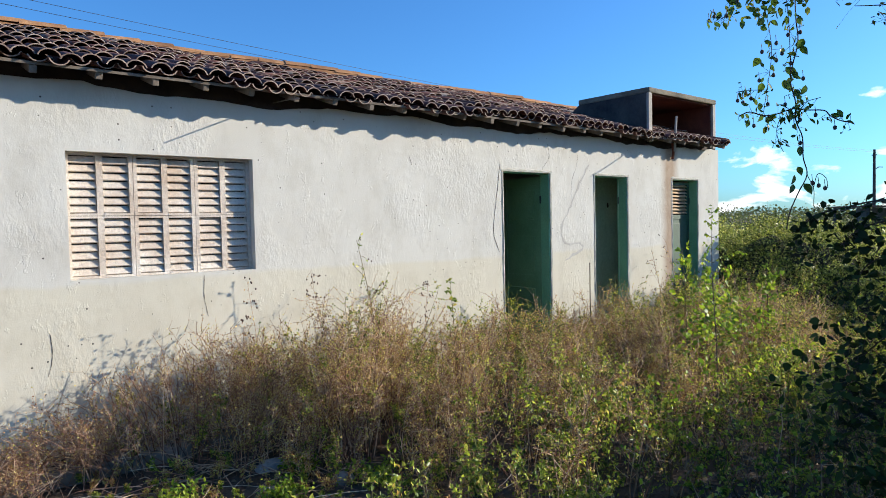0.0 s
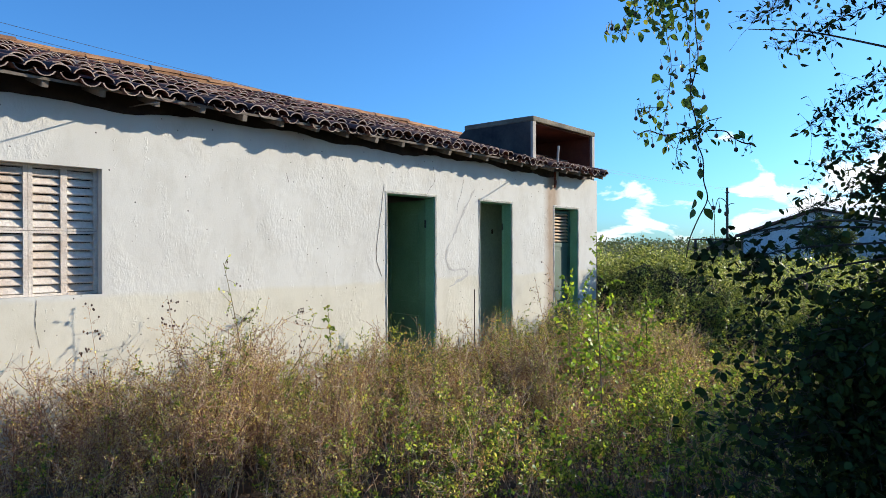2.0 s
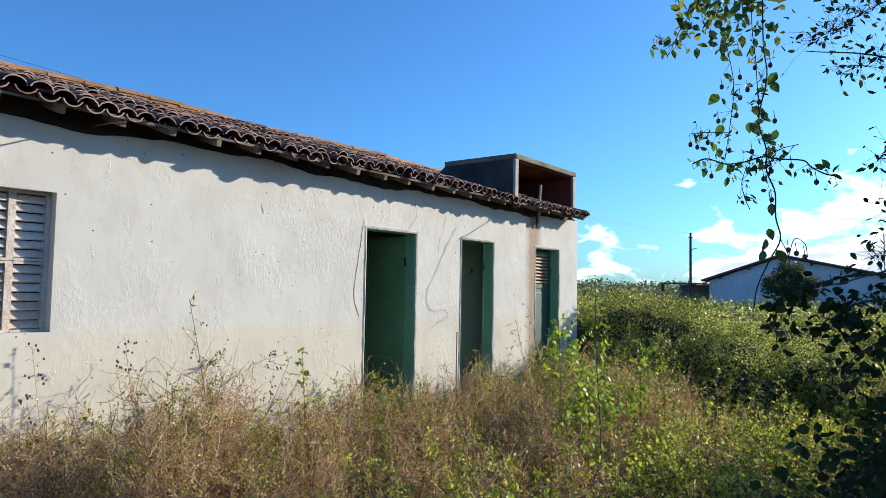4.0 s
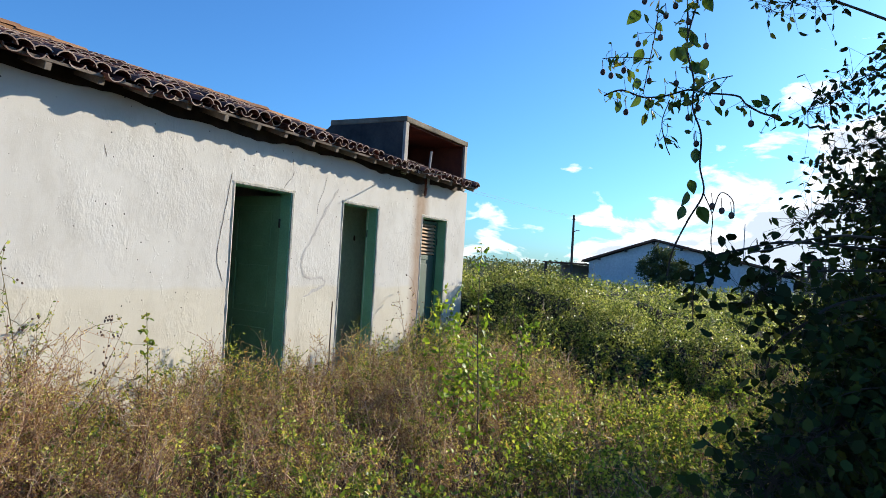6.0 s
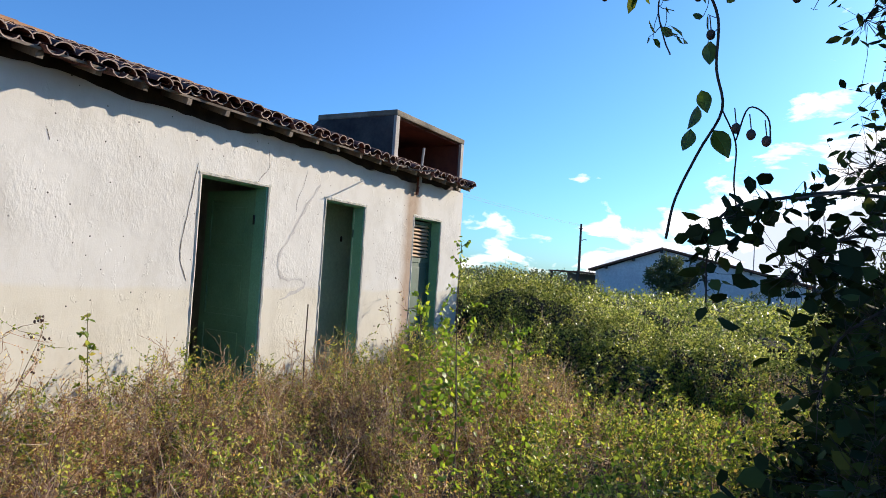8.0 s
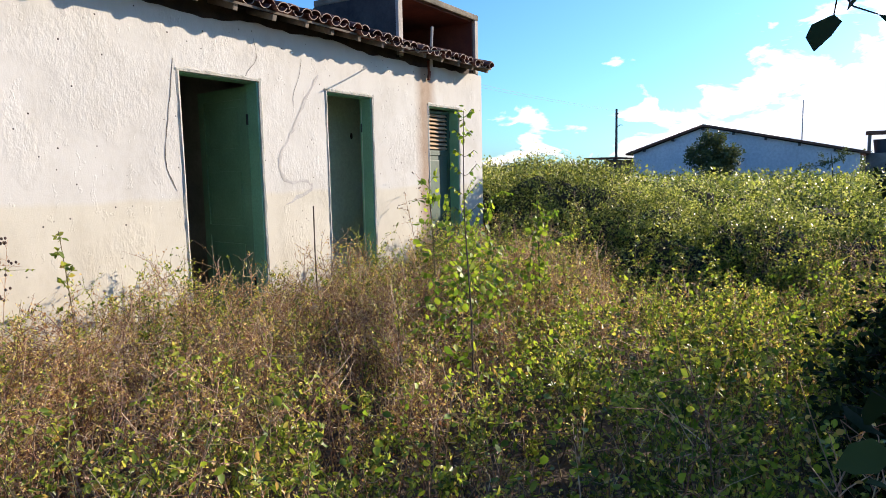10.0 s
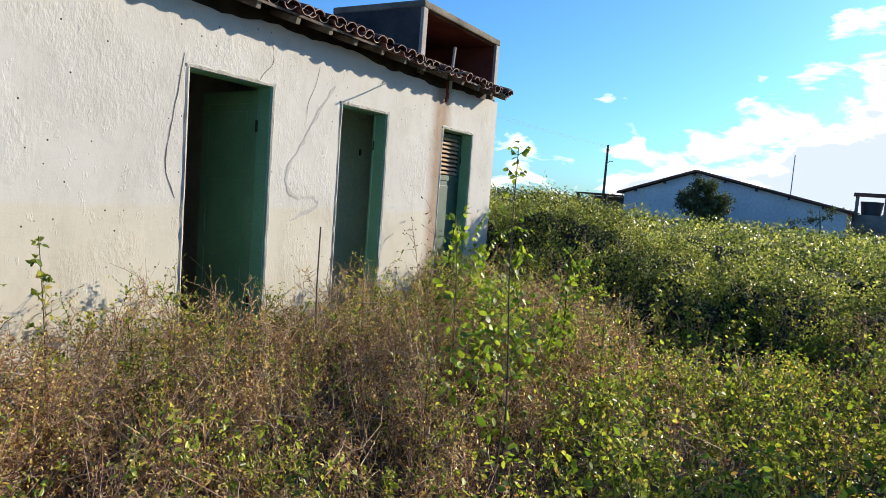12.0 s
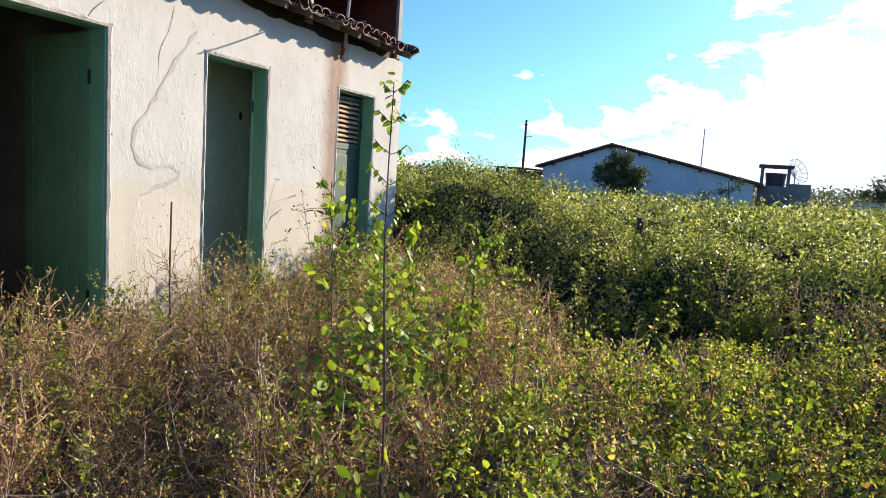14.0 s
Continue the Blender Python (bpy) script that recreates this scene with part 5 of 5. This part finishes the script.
dark = "drooping branch of the dark tree with round dark leaves"
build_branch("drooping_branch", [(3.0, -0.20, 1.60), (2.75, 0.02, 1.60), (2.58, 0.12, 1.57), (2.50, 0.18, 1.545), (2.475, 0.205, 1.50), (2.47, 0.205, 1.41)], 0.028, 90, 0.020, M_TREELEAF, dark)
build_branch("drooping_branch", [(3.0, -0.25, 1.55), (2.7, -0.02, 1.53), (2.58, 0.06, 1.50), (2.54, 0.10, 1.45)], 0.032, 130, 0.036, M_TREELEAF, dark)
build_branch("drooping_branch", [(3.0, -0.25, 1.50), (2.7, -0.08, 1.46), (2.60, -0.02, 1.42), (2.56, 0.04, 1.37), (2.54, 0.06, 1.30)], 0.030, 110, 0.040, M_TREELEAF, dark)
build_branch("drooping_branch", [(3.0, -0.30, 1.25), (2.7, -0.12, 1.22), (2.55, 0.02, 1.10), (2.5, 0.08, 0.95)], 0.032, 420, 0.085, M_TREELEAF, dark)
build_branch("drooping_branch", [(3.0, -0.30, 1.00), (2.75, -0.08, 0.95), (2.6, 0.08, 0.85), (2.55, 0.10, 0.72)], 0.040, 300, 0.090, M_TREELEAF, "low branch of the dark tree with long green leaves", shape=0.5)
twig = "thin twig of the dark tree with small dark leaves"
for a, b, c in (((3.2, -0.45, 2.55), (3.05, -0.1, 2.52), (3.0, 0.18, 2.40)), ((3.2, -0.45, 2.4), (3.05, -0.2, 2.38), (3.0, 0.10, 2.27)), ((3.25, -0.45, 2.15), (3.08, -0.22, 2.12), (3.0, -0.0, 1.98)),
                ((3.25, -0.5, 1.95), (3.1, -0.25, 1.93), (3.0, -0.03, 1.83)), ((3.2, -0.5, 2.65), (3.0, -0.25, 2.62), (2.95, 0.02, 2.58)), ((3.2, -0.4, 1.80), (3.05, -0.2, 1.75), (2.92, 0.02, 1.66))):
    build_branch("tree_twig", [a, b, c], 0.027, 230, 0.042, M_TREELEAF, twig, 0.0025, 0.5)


def build_hanging_vine():
    """Thin climber hanging from the tree, with leaves and dry capsules."""
    X = 2.5
    ob = tagged(empty("hanging_vine", X, 0.24, 2.75), "thin hanging vine with green leaves and dry brown capsules", "vine")
    strands = [
        [(0.25, 2.75), (0.24, 2.45), (0.24, 2.25), (0.23, 2.15), (0.25, 2.03), (0.23, 1.94), (0.23, 1.88), (0.21, 1.82), (0.21, 1.75), (0.20, 1.69), (0.23, 1.63), (0.26, 1.56), (0.27, 1.50)],
        [(0.27, 2.72), (0.37, 2.45), (0.34, 2.27), (0.32, 2.16), (0.32, 2.08), (0.33, 1.99), (0.34, 1.92)],
        [(0.43, 1.92), (0.39, 1.93), (0.34, 1.91), (0.29, 1.91), (0.24, 1.92), (0.20, 1.91), (0.14, 1.90), (0.12, 1.88), (0.09, 1.86), (0.06, 1.85)],
        [(0.44, 2.01), (0.40, 2.01), (0.33, 2.00)],
        [(0.20, 1.69), (0.18, 1.64), (0.18, 1.58), (0.17, 1.52)],
        [(0.24, 1.90), (0.20, 1.935), (0.15, 1.945)],
        [(0.28, 1.90), (0.295, 1.85), (0.285, 1.80), (0.275, 1.775)],
        [(0.18, 1.645), (0.165, 1.69), (0.14, 1.675), (0.135, 1.64)],
        [(0.36, 2.46), (0.46, 2.36), (0.50, 2.30), (0.55, 2.34)],
        [(0.25, 2.55), (0.27, 2.35), (0.26, 2.2), (0.25, 2.05)],
    ]
    line_pts = []
    for s in strands:
        P = spline([(X + 0.012 * math.sin(9 * z), y, z) for y, z in s], 5)
        place(part("strand", tube(bmesh.new(), P, 0.0021 if len(s) > 8 else 0.0012, 5), M_VINE), ob)
        line_pts += [p for p in P if p.z > 1.80]
    blades = [(0.35, 2.21), (0.32, 2.22), (0.20, 2.13), (0.22, 2.11), (0.36, 2.10), (0.27, 2.05), (0.28, 2.01), (0.27, 2.00), (0.24, 1.97), (0.21, 1.98), (0.24, 2.03),
              (0.35, 2.01), (0.36, 1.94), (0.35, 1.90), (0.32, 1.89), (0.30, 1.89), (0.22, 1.77), (0.23, 1.70), (0.24, 1.64), (0.21, 1.64), (0.23, 1.67), (0.50, 2.30), (0.47, 2.33)]
    for y, z in blades:
        bm = bmesh.new()
        n = 6
        d = Vector((rng.normal() * 0.25, rng.normal() * 0.55, -0.75 + rng.normal() * 0.3)).normalized()
        sd = d.cross(Vector((1.0, rng.normal() * 0.4, rng.normal() * 0.4))).normalized()
        nn = sd.cross(d)
        L = float(rng.uniform(0.026, 0.048))
        base = Vector((X + rng.normal() * 0.012, y, z + 0.02))
        prev = None
        for i in range(n + 1):
            t = i / n
            w = L * 0.30 * math.sin(math.pi * min(1, t ** 0.75)) + 0.0006
            c = base + d * L * t + nn * L * 0.12 * math.sin(2.2 * t)
            ring = [bm.verts.new(c + sd * w + nn * w * 0.3), bm.verts.new(c), bm.verts.new(c - sd * w + nn * w * 0.3)]
            if prev:
                bm.faces.new((prev[0], prev[1], ring[1], ring[0]))
                bm.faces.new((prev[1], prev[2], ring[2], ring[1]))
            prev = ring
        place(part("leaf", bm, M_HANGLEAF), ob)
    caps = [(0.44, 1.98), (0.42, 1.97), (0.39, 1.98), (0.40, 1.89), (0.38, 1.88), (0.22, 1.88), (0.17, 1.89), (0.11, 1.84), (0.28, 2.12), (0.30, 2.10), (0.22, 2.18), (0.18, 1.66), (0.16, 1.65), (0.14, 1.64), (0.48, 2.30), (0.36, 2.04), (0.31, 2.05), (0.25, 2.08), (0.21, 2.02), (0.33, 1.95), (0.27, 1.94), (0.24, 1.86), (0.22, 1.80), (0.41, 2.00), (0.30, 2.16), (0.35, 2.14), (0.26, 2.18), (0.38, 2.30), (0.44, 2.34), (0.53, 2.31), (0.55, 2.30)]
    for y, z in caps:
        bm = bmesh.new()
        bmesh.ops.create_icosphere(bm, subdivisions=2, radius=0.0065, matrix=Matrix.Translation((X, y, z)) @ Matrix.Diagonal((1, 1, 1.25, 1)))
        tube(bm, [(X, y, z + 0.008), (X + 0.002, y + 0.003, z + 0.03)], 0.0011, 4)
        place(part("capsule", bm, M_BERRY, None, "dry brown seed capsule"), ob)
    # small leaves and short side shoots along the strands
    k = rng.integers(0, len(line_pts), 230)
    A = np.array([tuple(line_pts[i]) for i in k])
    C = A + sphere_dirs(len(k), -0.4) * rng.uniform(0.012, 0.045, (len(k), 1)) * np.array([0.7, 1, 1])
    tw = stem_quads(A, (A + C) / 2 + rng.normal(size=A.shape) * 0.004, C, np.full(len(k), 0.0008), np.full(len(k), 0.0005), 3, 3)
    L = rng.uniform(0.013, 0.034, len(k))
    place(tagged(new("side_growth", mesh_from("side_growth", [(*round_leaves(C, sphere_dirs(len(k), -0.9), sphere_dirs(len(k), 0.5), L, L * 0.55), M_HANGLEAF), (*tw, M_VINE)])), "short side shoots with small green leaves", kind="stuff"), ob)
    # the crowded upper part of the climber
    n = 700
    P = np.stack([X + rng.normal(size=n) * 0.06, 0.33 + rng.normal(size=n) * 0.11, 2.47 + rng.normal(size=n) * 0.13], 1)
    P = P[(np.abs(P[:, 1] - 0.33) < 0.17) & (np.abs(P[:, 2] - 2.47) < 0.22)]
    n = len(P)
    L = rng.uniform(0.018, 0.042, n)
    place(new("upper_foliage", mesh_from("upper_foliage", [(*round_leaves(P, sphere_dirs(n, -0.6), sphere_dirs(n, 0.6), L, L * 0.6), M_HANGLEAF)])), ob)


build_hanging_vine()

# ---- stones on the soil ----
def build_stone(x, y, z, sx, sy, sz, label):
    bm = bmesh.new()
    bmesh.ops.create_icosphere(bm, subdivisions=3, radius=1.0)
    for v in bm.verts:
        v.co *= 1 + 0.22 * noise.noise(v.co * 1.7 + Vector((x * 7, y * 5, 0))) + 0.08 * noise.noise(v.co * 5)
        v.co = Vector((v.co.x * sx, v.co.y * sy, v.co.z * sz)) + Vector((x, y, z))
    tagged(part("stone", bm, M_STONE), label, "stone", "stones on the soil")


build_stone(1.93, 3.28, -0.02, 0.11, 0.07, 0.05, "pale rough stone half buried in the weeds")
build_stone(1.75, 2.90, -0.03, 0.09, 0.05, 0.04, "pale flat stone half buried in the weeds")
build_stone(2.15, 2.75, -0.02, 0.08, 0.06, 0.05, "pale rough stone half buried in the weeds")

# ---- the neighbouring house and its yard ----
FX = 38.0


def build_far_house():
    h = tagged(empty("neighbour_house", FX, 6.9, 0), "low white house with a plain gable and a tiled roof", "house")
    ya, yb, yc = 10.3, 6.65, -0.2
    za, zb, zc = 2.12, 3.36, 1.84
    bm = bmesh.new()
    prof = [(ya - 0.1, -0.3), (ya - 0.1, za), (yb, zb), (yc + 0.1, zc), (yc + 0.1, -0.3)]
    a, b = [bm.verts.new((FX, y, z)) for y, z in prof], [bm.verts.new((FX + 9, y, z)) for y, z in prof]
    bm.faces.new(a), bm.faces.new(b[::-1])
    for i in range(5):
        bm.faces.new((a[i], b[i], b[(i + 1) % 5], a[(i + 1) % 5]))
    bmesh.ops.recalc_face_normals(bm, faces=bm.faces[:])
    place(part("wall", bm, M_FARWALL), h)
    for p, q in (((ya + 0.25, za - 0.06), (yb, zb + 0.03)), ((yb, zb + 0.03), (yc - 0.3, zc - 0.05))):
        bm = bmesh.new()
        up = [bm.verts.new(c) for c in ((FX - 0.3, p[0], p[1] + 0.12), (FX + 9.3, p[0], p[1] + 0.12), (FX + 9.3, q[0], q[1] + 0.12), (FX - 0.3, q[0], q[1] + 0.12))]
        lo = [bm.verts.new(v.co - Vector((0, 0, 0.11))) for v in up]
        bm.faces.new(up), bm.faces.new(lo[::-1])
        for i in range(4):
            bm.faces.new((up[i], lo[i], lo[(i + 1) % 4], up[(i + 1) % 4]))
        bmesh.ops.recalc_face_normals(bm, faces=bm.faces[:])
        place(part("roof_slope", bm, M_FARROOF), h)
    for k in range(7):
        y = 9.6 - k * 1.45
        z = (za + (zb - za) * (ya - y) / (ya - yb)) if y > yb else (zb + (zc - zb) * (yb - y) / (yb - yc))
        place(part("purlin_end", box(FX - 0.28, y - 0.05, z - 0.13, FX - 0.004, y + 0.05, z - 0.01), M_POLE), h)
    s = tagged(empty("lean_to", FX - 0.5, 11.2, 0), "dark open lean-to shed beside the white house", "shed")
    place(part("roof_sheet", box(FX - 1.0, 10.75, 1.92, FX + 3, 12.6, 1.99), M_FARROOF), s)
    for y in (10.9, 12.4):
        place(part("post", box(FX - 0.9, y, -0.1, FX - 0.78, y + 0.12, 1.92), M_POLE), s)
    place(part("back_wall", box(FX + 2.5, 10.75, -0.1, FX + 2.7, 12.6, 1.9), M_FARDARK), s)


build_far_house()


def build_water_tower():
    t = tagged(empty("water_tower", FX + 1.0, -1.1, 0), "dark block water tower holding a plastic tank under a tiled cover", "water tower")
    x = FX + 1.0
    place(part("base", box(x, -1.75, -0.1, x + 1.6, -0.35, 1.85), M_FARDARK), t)
    place(part("annex", box(x + 0.1, -2.60, -0.1, x + 1.5, -1.754, 2.00), M_FARDARK), t)
    for y in (-1.68, -0.52):
        place(part("post", box(x + 0.05, y, 1.854, x + 0.2, y + 0.14, 2.72), M_FARDARK), t)
    place(part("cover", box(x - 0.15, -1.80, 2.72, x + 1.2, -0.30, 2.86), M_FARROOF), t)
    bm = bmesh.new()
    bmesh.ops.create_cone(bm, cap_ends=True, segments=24, radius1=0.40, radius2=0.48, depth=0.62, matrix=Matrix.Translation((x + 0.62, -1.08, 2.17)))
    place(part("tank", bm, M_TANK, None, "dark plastic water tank"), t)
    d = tagged(empty("satellite_dish", x + 0.9, -2.0, 2.0), "grey mesh satellite dish on the block annex", "satellite dish")
    m = Matrix.Translation((x + 0.9, -1.85, 2.55)) @ Matrix.Rotation(radians(58), 4, "X") @ Matrix.Rotation(radians(-35), 4, "Y")
    bowl = lambda r, q: m @ Vector((r * math.cos(q), r * math.sin(q), 0.30 * (r / 0.62) ** 2))
    for r in (0.2, 0.42, 0.62):
        place(part("ring", tube(bmesh.new(), [bowl(r, 2 * math.pi * s / 24) for s in range(25)], 0.011, 4), M_METAL), d)
    for k in range(12):
        place(part("rib", tube(bmesh.new(), [bowl(r, 2 * math.pi * k / 12) for r in (0.02, 0.2, 0.42, 0.62)], 0.010, 4), M_METAL), d)
    place(part("feed_arm", tube(bmesh.new(), [m @ Vector((0, 0, 0)), m @ Vector((0, 0, 0.5))], 0.012, 5), M_METAL), d)
    place(part("mast", tube(bmesh.new(), [(x + 0.9, -1.95, 2.0), (x + 0.9, -1.9, 2.5)], 0.03, 8), M_METAL), d)


build_water_tower()


def build_pole(name, x, y, z, r, label, cat, arms=True):
    ob = tagged(empty(name, x, y, 0), label, cat)
    place(part("shaft", tube(bmesh.new(), [(x, y, -0.1), (x, y, z)], [r, r * 0.7], 8), M_POLE if arms else M_METAL), ob)
    if arms:
        place(part("crossarm", box(x - 0.06, y - 0.22, z - 0.60, x + 0.06, y + 0.22, z - 0.50), M_POLE), ob)
        place(part("lamp_arm", tube(bmesh.new(), [(x, y, z - 2.0), (x, y - 0.4, z - 1.75), (x, y - 0.75, z - 1.8)], 0.04, 6), M_METAL), ob)
    return ob


build_pole("utility_pole", 75.0, 22.4, 7.95, 0.17, "dark timber utility pole far across the thicket", "utility pole")
build_pole("utility_pole", -30.0, 22.2, 10.5, 0.17, "dark timber utility pole behind the house", "utility pole")
build_pole("antenna_mast", FX + 4.0, 2.5, 4.75, 0.035, "thin metal antenna mast behind the white house", "antenna mast", False)


def build_wires():
    for k, lift in enumerate((0.0, 0.34)):
        pts = []
        for s in range(40):
            x = -30 + 105 * s / 39
            z = 8.17 - 0.0427 * (x - 2.7) + 0.000575 * (x - 2.7) * (x - 11.6)
            pts.append((x, 22.2 + 0.2 * s / 39, z + lift * (1 - 0.6 * s / 39)))
        tagged(part("power_line", tube(bmesh.new(), pts, 0.008, 4), M_WIRE), "thin black power line strung between the poles", "power line", "power lines")


build_wires()

# round bush before the gable
build_tree("garden_tree", (FX - 3.5, 5.6, -0.05), [[(FX - 3.5, 5.6, -0.05), (FX - 3.5, 5.62, 0.9), (FX - 3.45, 5.6, 2.2)]],
           [(FX - 3.5, 5.6, 2.45, 0.75), (FX - 3.5, 6.25, 1.9, 0.75), (FX - 3.5, 5.0, 1.8, 0.80), (FX - 3.7, 5.5, 1.3, 1.0)], 0.12, 6500, M_FARLEAF, "small round dark green tree before the white gable", 0.08)
build_tree("garden_shrub", (FX - 2.5, 0.9, -0.05), [[(FX - 2.5, 0.9, -0.05), (FX - 2.5, 0.9, 1.0), (FX - 2.5, 1.0, 1.9)]],
           [(FX - 2.5, 0.6, 1.7, 0.6), (FX - 2.5, 1.2, 1.5, 0.6), (FX - 2.5, 1.9, 1.2, 0.5)], 0.09, 500, M_FARLEAF, "thin open shrub beside the white house", 0.05)
cottage = tagged(empty("far_cottage", 52, -8.3, 0), "small pale flat-roofed outbuilding in the distance", "outbuilding")
place(part("wall", box(52, -9.9, -0.1, 55, -6.25, 1.28), M_FARWALL), cottage)
place(part("parapet", box(51.9, -10.0, 1.28, 55.1, -6.15, 1.38), M_CEMENT), cottage)
# dark box on the wall stands in for an unlit opening
place(part("window_hole", box(51.96, -7.7, 0.85, 51.996, -7.3, 1.10), M_SOFFIT), cottage)
build_tree("far_tree", (68, -11.5, 0), [[(68, -11.5, -0.1), (68, -11.4, 1.2), (68, -11.3, 2.6)]], [(68, -11.5, 2.9, 1.5), (68, -9.9, 2.2, 1.4), (68, -13.2, 2.4, 1.5), (68, -11, 1.4, 1.8)], 0.22, 2600, M_FARLEAF, "spreading green tree in the distance", 0.16)


def build_far_woods():
    """Low scrub along the horizon."""
    P, L = [], []
    for n, xa, xb, ya, yb, hh, s in ((26000, 46, 75, -45, 60, 1.7, 0.16), (24000, 75, 150, -110, 130, 2.9, 0.30), (16000, 150, 260, -220, 240, 4.6, 0.6)):
        x, y = rng.uniform(xa, xb, n), rng.uniform(ya, yb, n)
        top = hh * (0.75 + 0.30 * wave(x, y, 0.21) + 0.16 * wave(x, y, 0.9))
        P.append(np.stack([x, y, np.maximum(top, 0.3) * rng.uniform(0.15, 1.05, n) ** 0.5], 1))
        L.append(np.full(n, s))
    P, L = np.concatenate(P), np.concatenate(L) * rng.uniform(0.6, 1.5, sum(len(p) for p in P))
    tagged(new("far_woods", mesh_from("far_woods", [(*leaf_quads(P, sphere_dirs(len(P), 0.2), sphere_dirs(len(P), 0.8), L, L * 0.75), M_FARLEAF)])), "low green scrub along the horizon", "woods", kind="stuff")


build_far_woods()
